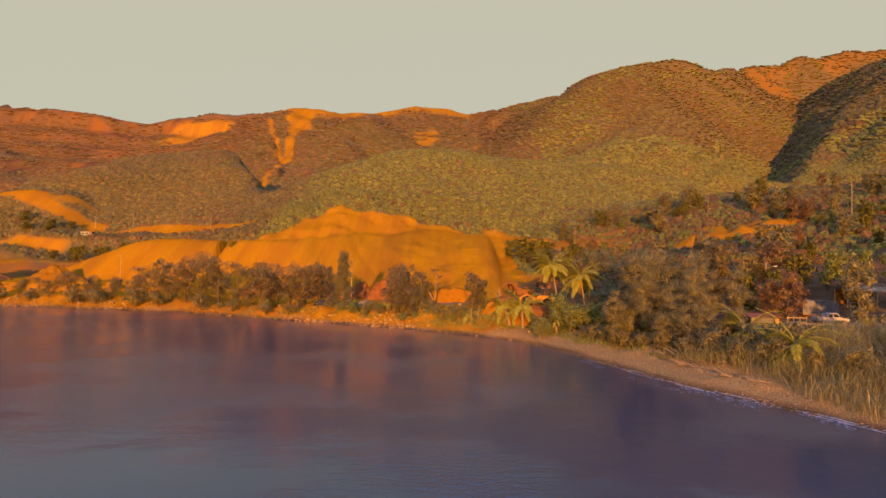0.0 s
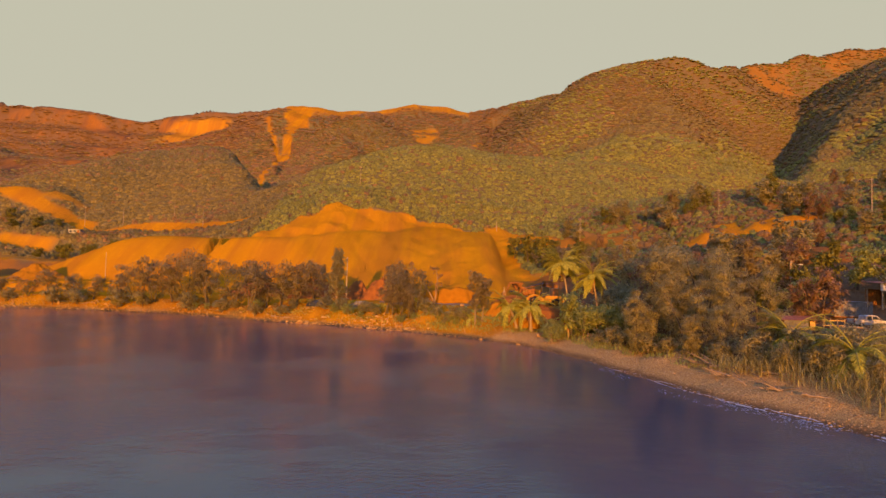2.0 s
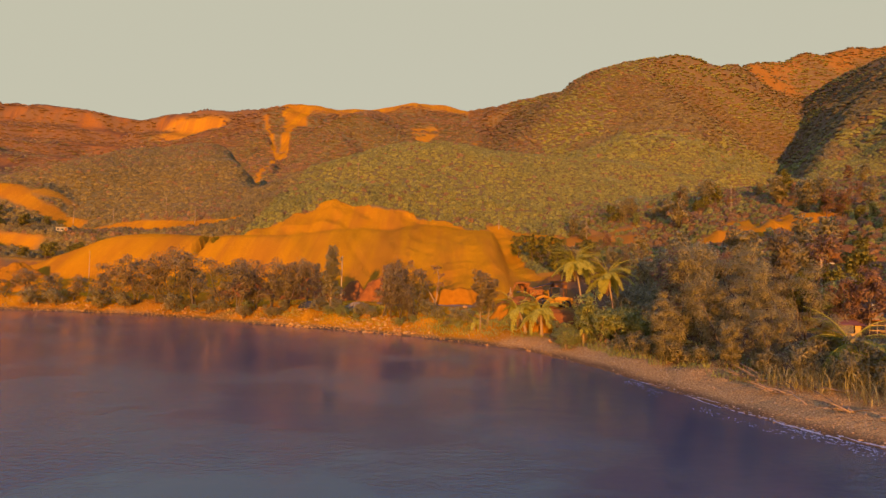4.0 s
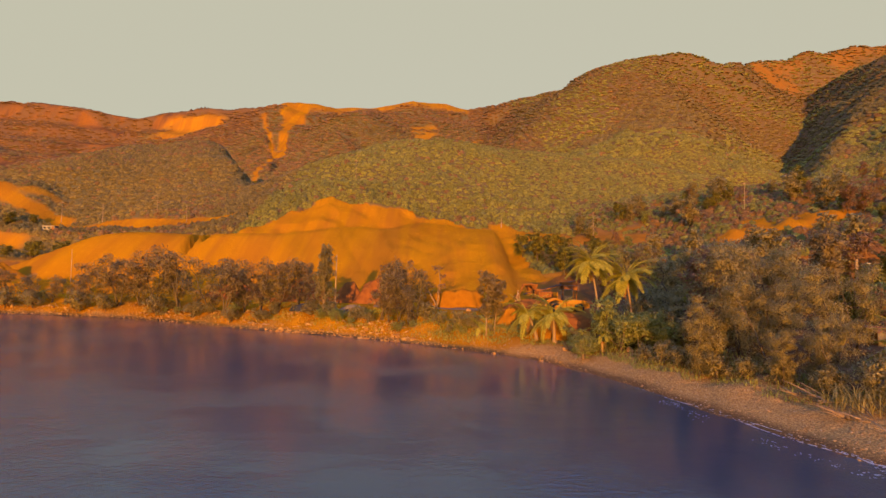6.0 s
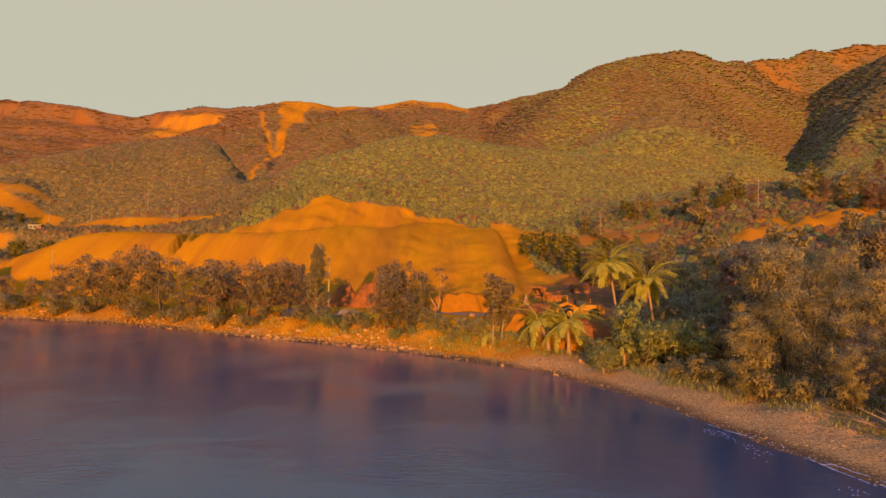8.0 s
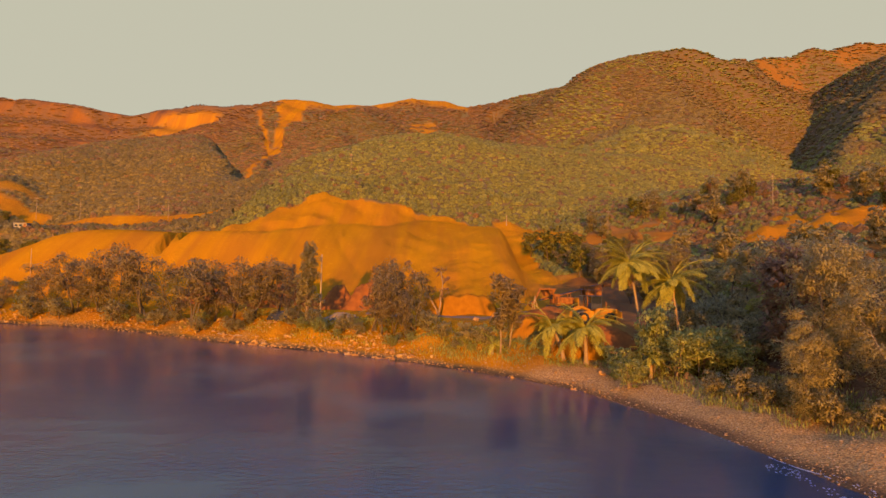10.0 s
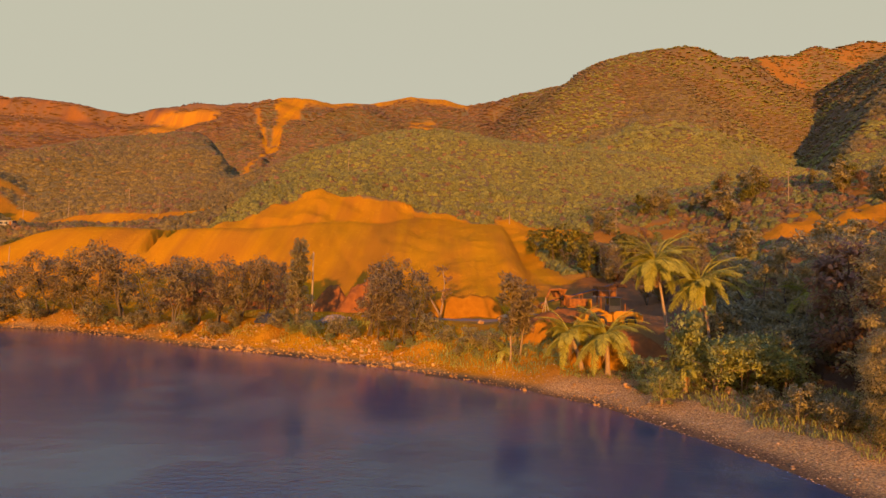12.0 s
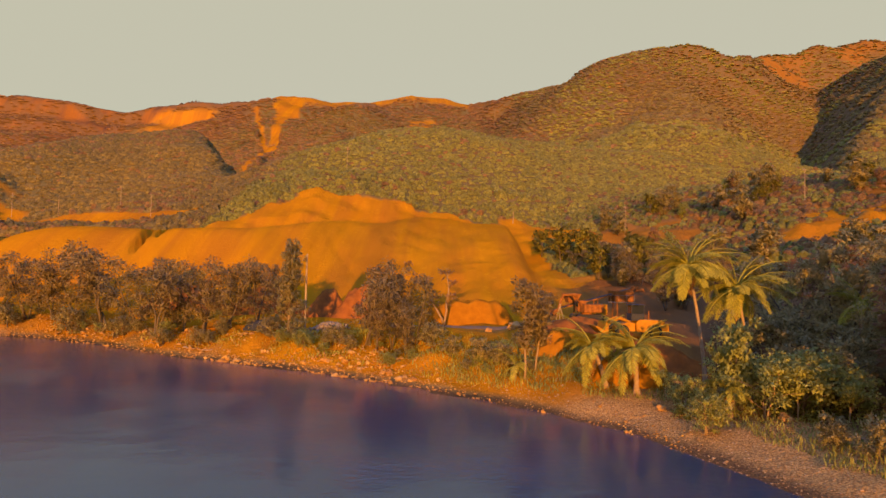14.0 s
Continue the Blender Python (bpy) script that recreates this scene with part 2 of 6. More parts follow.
def spoil(x, y):
    """The heap of dug soil with its flat top."""
    foot = np.interp(x, [-140, -100, -60, -38, -22, -8, 8, 24, 40], [208, 186, 180, 175, 174, 171, 164, 152, 150]) + 5 * fbm(x, y, 26, 2, 5)
    top = np.interp(x, [-120, -100, -48, -28, -12, 4, 22, 45], [20, 21, 21.3, 26.2, 24.4, 21.8, 20.5, 19]) + 0.9 * fbm(x, y, 18, 2, 7)
    face = 4 + np.interp(x, [-50, -28, 40], [0.62, 0.37, 0.34]) * (y - foot) + 1.3 * fbm(x * 1.6, y * 0.4, 9, 3, 8)
    notch = 5 * np.exp(-((x + 72.4 + 0.1 * (y - 208)) / 0.8) ** 2) * smooth(y, 196, 208) + 4 * np.exp(-((x + 69.2) / 0.7) ** 2) * smooth(y, 203, 210)
    face = face - notch
    rill, _, _ = along([(-34, 232), (-30, 214), (-20, 190)], x, y)
    face = face - 0.35 * np.exp(-(rill / 0.8) ** 2)
    top = top - notch * (1 - smooth(y, 212, 218))
    slid = smooth(x + 3 * fbm(x, y, 12, 2, 57), -24, -6) * smooth(y, 168, 176)
    top = top + slid * (1.2 + 0.16 * np.clip(y - 206, 0, 40))
    face = face + slid * (1.1 * fbm(x, y, 5, 3, 58) + 0.9 * np.abs(fbm(x, y, 11, 3, 59)))
    z = smin(smin(face, top, 1.8 + 5.5 * slid), 4 + 0.42 * (x + 142), 1.2)
    fade = smooth(x - 0.06 * (y - 180), 12, 26)
    z = np.where(x > 4, 4 + (z - 4) * (1 - fade) - 9 * fade * fade, z)
    return np.where((y > 300) | (y < 140), -50, z)


def terrace_zone(x, y):
    return smooth(-x + 20 * fbm(x, y, 60, 2, 45), 235, 330) * smooth(y, 430, 540)


def terrace_step(x, y, z):
    k = (z + 14 * fbm(x, y, 130, 3, 46)) / 34.0
    return k - np.floor(k)


def terraced(x, y, z):
    """Benches cut into the western mountain: flats with steep faces between."""
    f = terrace_step(x, y, z)
    return z + terrace_zone(x, y) * 34.0 * (smooth(f, 0.45, 0.95) - f) * 0.38


def terrace_face(x, y, z):
    k = (z + 14 * fbm(x, y, 130, 3, 46)) / 34.0
    f = k - np.floor(k)
    return terrace_zone(x, y) * smooth(f, 0.30, 0.45) * (1 - smooth(f, 0.80, 0.95))


def height(x, y):
    x, y = np.asarray(x, float), np.asarray(y, float)
    s = shore_distance(x, y)
    rough = fbm(x, y, 4, 3, 1)
    stony = smooth(-x, -18, -4)
    bank = np.interp(s, [0, 1.2, 4.5, 10, 20, 60], [0, 0.5, 1.7, 2.7, 3.9, 4.0])
    beach = np.interp(s, [0, 4, 8, 13, 20, 34, 60], [0, 0.8, 1.55, 2.2, 3.0, 3.8, 4.0])
    low = np.where(s > 0, stony * bank + (1 - stony) * beach, np.maximum(-6, 0.14 * s))
    low = low + np.where(s > 0, np.minimum(1, s / 5), 0.2) * (0.5 * rough + stony * (1 - smooth(s, 9, 14)) * (1.3 * fbm(x, y, 2.4, 3, 6) + 0.8 * np.abs(fbm(x, y, 6, 2, 9))))
    low = low + 1.7 * (1 - smooth(np.hypot((x - 19) / 15, (y - 135) / 22), 0.5, 1.0))
    inland = smooth(s, 15, 60)
    z = low
    bank_cut = (2.6 + 1.6 * fbm(x * 1.6, y * 0.6, 7, 3, 19)) * smooth(y + 4 * fbm(x, y, 16, 3, 18), 187, 196) * (1 - smooth(y, 208, 275)) * smooth(x, 68, 78) * (1 - smooth(x, 102, 114))
    slope = bank_cut + 6 + 0.22 * (x - 63) + 0.21 * (y - 123) + 5 * fbm(x, y, 70, 3, 2) + 1.5 * rough
    z = np.where(inland > 0, smax(z, smin(slope, 60, 16) - 4 * (1 - inland), 2.0), z)
    yy = y + 9 * fbm(x, y, 50, 3, 3)
    west = np.interp(yy, [170, 226, 236, 256, 268, 300, 400], [5.5, 6.5, 12.5, 14, 23, 27, 40]) + 1.2 * fbm(x, y, 14, 3, 4) - 30 * smooth(x, -78, -52)
    z = np.where((x < 60) & (y > 180), smax(z, np.where(y > 180, west, -20), 1.5), z)
    far = y > 190
    gully = 16 * fbm(x, y, 120, 4, 11) + 13 * np.abs(fbm(x, y, 60, 3, 12)) - 3
    fx, fy = x + 14 * fbm(x, y, 90, 3, 21), y + 14 * fbm(x, y, 90, 3, 22)
    hills = 4 + 0.11 * (y - 260) + gully
    for line, k, r, scarp, reach in ((CLIFF, 0.36, 10, 46, 38), (SPUR_WEST, 0.5, 30, 0, 1), (SPUR_FAR_WEST, 0.4, 30, 0, 1), (BARE_RIDGE, 0.5, 25, 10, 30),
                                     (SPUR_MID, 0.75, 25, 0, 1), (SPUR_BIG, 0.62, 60, 0, 1),
                                     (BIG_HILL, 0.66, 36, 0, 1), (BIG_HILL_EAST, 1.2, 24, 0, 1), (SPUR_EAST, 0.9, 8, 0, 1), (EAST_NEAR, 0.55, 10, 0, 1)):
        warp = r > 38
        h = ridge(line, fx if warp else x, fy if warp else y, k, r, scarp, reach)
        depth = np.clip((ridge(line, x, y, 0, 1) - h) / 40, 0, 1)
        hills = smax(hills, h + depth * 0.8 * gully, 8)
    for line, east, west in VALLEYS:
        d, bed, side = along(line, x, y)
        d = d + 6 * fbm(x, y, 30, 3, 13)
        hills = smin(hills, bed + np.where(side > 0, east, west) * np.maximum(d, 0) + 120 * smooth(y, line[0][1] - 70, line[0][1] + 10), 7)
    hills = terraced(x, y, hills)
    cut = smooth(x, -80, -65) * (1 - smooth(x, 20, 40)) * smooth(y, 222, 234) * (1 - smooth(y, 285, 300))
    near = ridge(NEAR_HILL, x, y, 0.53, 30) + 2.5 * fbm(x, y, 30, 3, 14) + cut * (2.0 * np.abs(fbm(x, y, 11, 3, 15)) + 1.1 * fbm(x, y, 5, 3, 16) + 1.6 * fbm(x * 1.8, y * 0.35, 9, 3, 17))
    hills = smax(hills, near, 5)
    hills = np.where(far, hills, -50)
    z = smax(z, hills, 1.5)
    heap = spoil(x, y)
    return np.where((heap > z) & (x > -145) & (x < 45), heap, z)


# ---- the sheet of land, and the water ----
def inside(points, x, y):
    hit = np.zeros(x.shape, bool)
    for (ax, ay), (bx, by) in zip(points, points[1:] + points[:1]):
        cross = (ay > y) != (by > y)
        hit ^= cross & (x < (bx - ax) * (y - ay) / ((by - ay) if by != ay else 1e-9) + ax)
    return hit


def blot(x, y, cx, cy, rx, ry):
    return 1 - smooth(np.hypot((x - cx) / rx, (y - cy) / ry), 0.7, 1.15)


CUT = [(-84, 220), (-70, 235), (-61, 246), (-51, 256), (-47, 266), (-42, 270), (-34, 264), (-20, 264), (-6, 263), (10, 258), (24, 260), (29, 240), (20, 150), (-20, 165), (-80, 180)]
SCAR = [(72, 184), (80, 205), (90, 214), (101, 208), (101, 188), (92, 172), (84, 176)]


def bareness(x, y, z):
    """How far the orange soil lies open, 0 to 1."""
    wx, wy = x + 6 * fbm(x, y, 22, 4, 31), y + 6 * fbm(x, y, 22, 4, 32)
    fx, fy = x + 40 * fbm(x, y, 80, 4, 33), y + 40 * fbm(x, y, 80, 4, 34)
    b = np.zeros(x.shape)
    heap = spoil(x, y)
    b = np.maximum(b, ((heap > z - 0.3) & (x > -145) & (x < 34) & (y < 300) & (heap > 4.2)) * 1.0)
    b = np.maximum(b, inside(CUT, wx, wy) * 1.0)
    b = np.maximum(b, inside(SCAR, x + 5 * fbm(x, y, 9, 3, 30), y + 6 * fbm(x, y, 9, 3, 50)) * smooth(fbm(x, y, 8, 3, 56), -0.12, 0.02))
    s = shore_distance(x, y)
    flat = smooth(s, 0.3, 1.4) * (1 - smooth(s, 70, 85)) * (1 - smooth(x - 0.35 * (y - 110), 10, 28))
    b = np.maximum(b, flat * smooth(fbm(x, y, 14, 4, 35), -0.6, -0.25))
    yy = y + 9 * fbm(x, y, 50, 3, 3)
    bench = np.maximum(1 - smooth(yy, 226, 231), smooth(yy, 254, 258) * (1 - smooth(yy, 265, 269)) * smooth(fbm(x, y, 26, 3, 48), -0.15, 0.05))
    west = smooth(-x, 100, 130) * (y > 170) * (1 - smooth(y, 300, 330)) * bench
    b = np.maximum(b, west * smooth(fbm(x, y, 40, 4, 36), -0.26, -0.12))
    d, _, side = along(CLIFF, fx, fy)
    b = np.maximum(b, (1 - smooth(d, 24, 44)) * smooth(d, 5, 10) * smooth(fbm(x, y * 0.4, 26, 4, 37), -0.16, 0.06) * 0.9 * (x < -390))
    b = np.maximum(b, terrace_face(x, y, z) * smooth(fbm(x, y, 70, 3, 39), 0.0, 0.2) * 0.5)
    for line, w in (([(-250, 890), (-242, 868), (-183, 702), (-166, 575), (-138, 480), (-108, 400)], 3.4), ([(-222, 985), (-213, 930), (-205, 860)], 20), ([(-213, 940), (-200, 800), (-176, 700)], 7),
                    ([(-520, 872), (-467, 881), (-400, 850)], 11),
                    ([(-480, 800), (-330, 640)], 16), ([(-160, 284), (-134, 284), (-110, 272), (-80, 262)], 4), ([(20, 262), (36, 240), (60, 219)], 6),
                    ([(-400, 620), (-340, 470), (-290, 380)], 7), ([(-330, 330), (-240, 310), (-160, 290)], 5)):
        d, _, _ = along(line, x + 0.5 * (wx - x) * (2 if w > 10 else 1), wy)
        b = np.maximum(b, 1 - smooth(d, 0.7 * w, 1.2 * w))
    for cx, cy, rx, ry in ((-33, 830, 16, 45), (43, 735, 8, 30), (470, 980, 70, 60)):
        b = np.maximum(b, blot(fx, fy, cx, cy, rx, ry) * 0.75)
    foot = smooth(x, 40, 60) * (y > 130) * (1 - smooth(y, 300, 380))
    b = np.maximum(b, foot * smooth(fbm(x, y * 1.6, 22, 5, 38), 0.20, 0.32))
    patchy = smooth(b + 0.75 * fbm(x, y, 16, 4, 43) + 0.3 * fbm(x, y, 5, 2, 44), 0.25, 0.8)
    b = np.where(y > 330, patchy * np.minimum(1, b * 1.2), b)
    b = np.maximum(b, 0.85 * blot(x + 0.8 * (fx - x), y + 0.6 * (fy - y), -372, 925, 60, 40))
    for cx, cy, rx, ry, most in ((-465, 866, 62, 20, 0.75), (-500, 726, 40, 12, 0.85), (-190, 296, 36, 6, 0.9), (-600, 934, 60, 12, 0.8)):
        b = np.maximum(b, most * blot(x + 0.5 * (fx - x), y + 0.5 * (fy - y), cx, cy, rx, ry) * smooth(fbm(x, y, 14, 3, 49), -0.25, 0.0))
    for line, lo, hi, most in ((BARE_RIDGE, -290, 60, 0.9), (BIG_HILL_EAST, 430, 900, 0.75)):
        d, _, _ = along(line, x, y)
        b = np.maximum(b, most * (1 - smooth(d + 34 * fbm(x, y, 45, 4, 47), 26, 58)) * smooth(x, lo, lo + 30) * (1 - smooth(x, hi - 30, hi)))
    return np.clip(b, 0, 1)


def grid_mesh(name, verts, faces):
    me = bpy.data.meshes.new(name)
    me.vertices.add(len(verts))
    me.vertices.foreach_set("co", np.asarray(verts, np.float32).ravel())
    n = faces.shape[1]
    me.loops.add(faces.size)
    me.loops.foreach_set("vertex_index", faces.astype(np.int32).ravel())
    me.polygons.add(len(faces))
    me.polygons.foreach_set("loop_start", np.arange(0, faces.size, n, dtype=np.int32))
    me.update(calc_edges=True)
    return me


def land():
    turn = np.radians(np.concatenate([np.arange(-180, -48, 3.0), np.arange(-48, 48, 0.27), np.arange(48, 180, 3.0)]))
    r = np.concatenate([np.geomspace(8, 42, 10), np.geomspace(44, 320, 300), np.geomspace(323, 900, 132), np.arange(903, 1122, 3.2), np.geomspace(1126, 1560, 22), np.geomspace(1590, 4900, 20)])
    a, d = np.meshgrid(turn, r, indexing="ij")
    x, y = (np.sin(a) * d).ravel(), (np.cos(a) * d).ravel()
    z = height(x, y)
    s = shore_distance(x, y)
    outer = smooth(np.hypot(x, y), 1560, 2400)
    z = np.where(s > 0, z * (1 - outer) + 60 * outer * (y > 150), z)
    nr, na = len(r), len(turn)
    i = np.arange(na)[:, None] * nr + np.arange(nr - 1)[None, :]
    j = ((np.arange(na) + 1) % na)[:, None] * nr + np.arange(nr - 1)[None, :]
    me = grid_mesh("ground", np.stack([x, y, z], 1), np.stack([i, i + 1, j + 1, j], -1).reshape(-1, 4)[:, ::-1])
    c = np.zeros((len(x), 4), np.float32)
    c[:, 0] = bareness(x, y, z)
    stony = smooth(-x, -18, -4)
    reach = 1.6 * stony + 11 * (1 - stony) + 3 * fbm(x, y, 6, 3, 40)
    c[:, 1] = (1 - smooth(s, reach - 3, reach)) * (s < 40)
    c[:, 2] = (1 - smooth((s + 0.6 * fbm(x, y, 3, 2, 41)) * (0.45 + 0.55 * stony), 0.1, 1.0)) * 0.75
    rim, _, _ = along(CLIFF, x, y)
    c[:, 3] = np.clip(0.85 * terrace_zone(x, y) * (1 - blot(x, y, -372, 925, 70, 50)) + 0.5 * (x > 40) * (y > 170) * (1 - blot(x, y, 87, 193, 22, 26)) + 0.9 * smooth(x, 16, 26) * (y < 185) + 0.75 * (x < -138) * (y < 236) + 0.8 * smooth(y, 500, 640) * smooth(-x, 230, 270) * (1 - blot(x, y, -372, 925, 70, 50)), 0, 1)
    col = me.color_attributes.new("cover", "FLOAT_COLOR", "POINT")
    col.data.foreach_set("color", c.ravel())
    me.polygons.foreach_set("use_smooth", np.ones(len(me.polygons), bool))
    me.materials.append(LAND)
    return tagged(new("ground", me), "orange laterite land with scrub rising into bare-topped hills", "ground", kind="structure")


land()
bm = bmesh.new()
bmesh.ops.create_grid(bm, x_segments=8, y_segments=8, size=4800)
me = bpy.data.meshes.new("water")
bm.to_mesh(me)
bm.free()
me.materials.append(WATER)
tagged(new("water", me), "calm purple-grey river water with faint ripples", "water", kind="structure")


# heights of the near land, looked up when things are set down
STEP, X0, Y0 = 0.8, -230.0, -60.0
gx, gy = np.meshgrid(X0 + STEP * np.arange(580), Y0 + STEP * np.arange(490), indexing="ij")
NEAR_Z = height(gx.ravel(), gy.ravel()).reshape(gx.shape)


def ground_z(x, y):
    u, v = (x - X0) / STEP, (y - Y0) / STEP
    i, j = int(u), int(v)
    if not (0 <= i < 579 and 0 <= j < 489):
        return float(height(np.array([x]), np.array([y]))[0])
    u, v = u - i, v - j
    return float((NEAR_Z[i, j] * (1 - u) + NEAR_Z[i + 1, j] * u) * (1 - v) + (NEAR_Z[i, j + 1] * (1 - u) + NEAR_Z[i + 1, j + 1] * u) * v)


# ---- scrub on the hills ----
def shade(me, normals):
    """Lets leaves take the light as the rounded mass that they make up."""
    normals = normals / (np.linalg.norm(normals, axis=1, keepdims=True) + 1e-9)
    me.polygons.foreach_set("use_smooth", np.ones(len(me.polygons), bool))
    me.normals_split_custom_set_from_vertices(normals.tolist())


def clumps(name, x, y, z, radius, tall, mats, rng, sprays=4):
    """Many low shrubs in one mesh: an uneven rounded dome of foliage each, with small sprays of leaves standing out of it."""
    n = len(x)
    e = 4.0
    lie = np.stack([height(x - e, y) - height(x + e, y), height(x, y - e) - height(x, y + e), np.full(n, 2 * e)], -1)
    lie = (lie / np.linalg.norm(lie, axis=1, keepdims=True))[:, None, :]
    here = np.stack([x, y, z], -1)[:, None, :]
    size = np.stack([radius, radius, radius * tall], -1)[:, None, :]
    ang = rng.random((n, 1)) * 6.283 + np.arange(5) * (2 * np.pi / 5)
    rings = []
    for k, (wide, up) in enumerate(((0.95, -0.25), (0.74, 0.62))):
        a = ang + k * np.pi / 5
        w = wide * rng.uniform(0.75, 1.2, (n, 5))
        rings.append(np.stack([np.cos(a) * w, np.sin(a) * w, up * rng.uniform(0.75, 1.25, (n, 5))], -1))
    rings.append(np.stack([rng.normal(0, 0.15, (n, 1)), rng.normal(0, 0.15, (n, 1)), rng.uniform(0.85, 1.15, (n, 1))], -1))
    dome = np.concatenate(rings, 1)
    u = rng.random((n, sprays)) * 6.283
    v = np.arcsin(np.minimum(0.99, 0.15 + 0.84 * rng.random((n, sprays))))
    o = np.stack([np.cos(u) * np.cos(v), np.sin(u) * np.cos(v), np.sin(v)], -1)
    c = o * rng.uniform(0.85, 1.12, (n, sprays, 1))
    a = np.cross(o, rng.normal(0, 1, (n, sprays, 3)))
    a /= np.linalg.norm(a, axis=-1, keepdims=True)
    b = np.cross(o, a) + 0.5 * o
    s = rng.uniform(0.12, 0.26, (n, sprays, 1))
    leaf = np.stack([c + s * (a * p + b * q) for p, q in ((1, 0.1), (0.2, 0.9), (-0.9, 0.3), (-0.1, -0.9))], 2).reshape(n, sprays * 4, 3)
    per = 11 + 4 * sprays
    verts = (np.concatenate([dome, leaf], 1) * size + here).reshape(-1, 3)
    normals = np.concatenate([dome + np.array([0, 0, 0.15]), np.repeat(o, 4, axis=1)], 1) * 0.62 + lie
    tri = [t for k in range(5) for t in ((k, (k + 1) % 5, 5 + k), ((k + 1) % 5, 5 + (k + 1) % 5, 5 + k), (5 + k, 5 + (k + 1) % 5, 10))]
    for k in range(sprays):
        q = 11 + 4 * k
        tri += [(q, q + 1, q + 2), (q, q + 2, q + 3)]
    me = grid_mesh(name, verts, (np.array(tri)[None] + per * np.arange(n)[:, None, None]).reshape(-1, 3))
    shade(me, normals.reshape(-1, 3))
    me.materials.append(mats)
    return new(name, me)


def scatter(rng, step, near, far):
    lim = 0.80 * far + 40
    gx, gy = np.meshgrid(np.arange(-lim, lim, step), np.arange(near * 0.6, far, step))
    gx = gx.ravel() + rng.uniform(-0.5, 0.5, gx.size) * step
    gy = gy.ravel() + rng.uniform(-0.5, 0.5, gy.size) * step
    keep = (np.abs(gx) < 0.78 * gy + 30) & (gy > near) & (gy < far)
    return gx[keep], gy[keep]


def hill_scrub():
    rng = np.random.default_rng(4)
    for step, near, far, sprays, name in ((1.75, 150, 290, 7, "slope_scrub"), (2.05, 290, 480, 2, "near_hill_scrub"), (3.8, 480, 800, 2, "mid_hill_scrub"), (5.0, 800, 1130, 1, "far_hill_scrub")):
        x, y = scatter(rng, step, near, far)
        z = height(x, y)
        b = bareness(x, y, z)
        s = shore_distance(x, y)
        thick = 0.97 - np.where(y > 480, 0.5, 0.9) * b - 0.1 * smooth(z, 170, 280) - 0.12 * smooth(fbm(x, y, 60, 3, 51), 0.0, 0.3)
        keep = (rng.random(len(x)) < thick) & ((s > 78) | ((s > 55) & (x > 45) & (y > 128))) & (z > 6) & (b < np.where(y > 480, 0.8, 0.6)) & (height(x, y + 12) > z - 2.5)
        x, y, z = x[keep], y[keep], z[keep]
        r = step * (0.60 + 0.36 * rng.random(len(x)) ** 2)
        tall = (0.40 + 0.5 * rng.random(len(x))) * (1 - 0.5 * smooth(y, 450, 850)) * (1 + 0.5 * (1 - smooth(y, 270, 310)))
        dry = rng.random(len(x)) < 0.06 + np.where(x > 90, 0.20, 0.75) * smooth(z + 60 * fbm(x, y, 90, 3, 52), 150, 280) + 0.28 * smooth(y, 480, 600) * (x < 90) + 0.35 * (x < -90) * smooth(fbm(x, y, 90, 3, 55) - 0.0012 * (x + 150), -0.1, 0.15) + 0.5 * smooth(x, 40, 70) * (1 - smooth(y, 250, 330))
        crest, _, _ = along(NEAR_HILL, x, y)
        green = ~dry & (((crest + 25 * fbm(x, y, 50, 3, 53) < 85) | ((x > 20) & (y < 560))) & (z < 125) & (y < 480) & (x > -70) | ((x > 90) & (fbm(x, y, 70, 3, 54) > 0.08)))
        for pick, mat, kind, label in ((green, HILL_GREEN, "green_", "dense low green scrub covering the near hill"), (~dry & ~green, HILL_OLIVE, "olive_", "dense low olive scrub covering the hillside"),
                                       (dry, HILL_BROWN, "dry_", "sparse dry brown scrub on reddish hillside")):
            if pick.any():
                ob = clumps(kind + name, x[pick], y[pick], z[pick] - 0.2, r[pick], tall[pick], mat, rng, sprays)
                tagged(ob, label, "scrub", kind="stuff")


hill_scrub()


# ---- building kit ----
def mesh_of(name, verts, faces, mats, smooth_=False):
    me = bpy.data.meshes.new(name)
    me.from_pydata([tuple(v) for v in verts], [], [tuple(f) for f in faces])
    for m in (mats if isinstance(mats, (list, tuple)) else [mats]):
        me.materials.append(m)
    if smooth_:
        me.polygons.foreach_set("use_smooth", np.ones(len(me.polygons), bool))
    me.update()
    return me


def part(name, bm, material, parent, label=""):
    """Links a bmesh (or a mesh) as one mesh object under a thing or a part."""
    if isinstance(bm, bmesh.types.BMesh):
        me = bpy.data.meshes.new(name)
        bm.to_mesh(me)
        bm.free()
        me.materials.append(material)
    else:
        me = bm
    ob = new(name, me)
    ob.parent = parent
    return tagged(ob, label)


def thing(name, m, label, category, group="", kind=""):
    ob = new(name)
    ob.empty_display_size = 0.3
    ob.matrix_world = m
    return tagged(ob, label, category, group, kind)


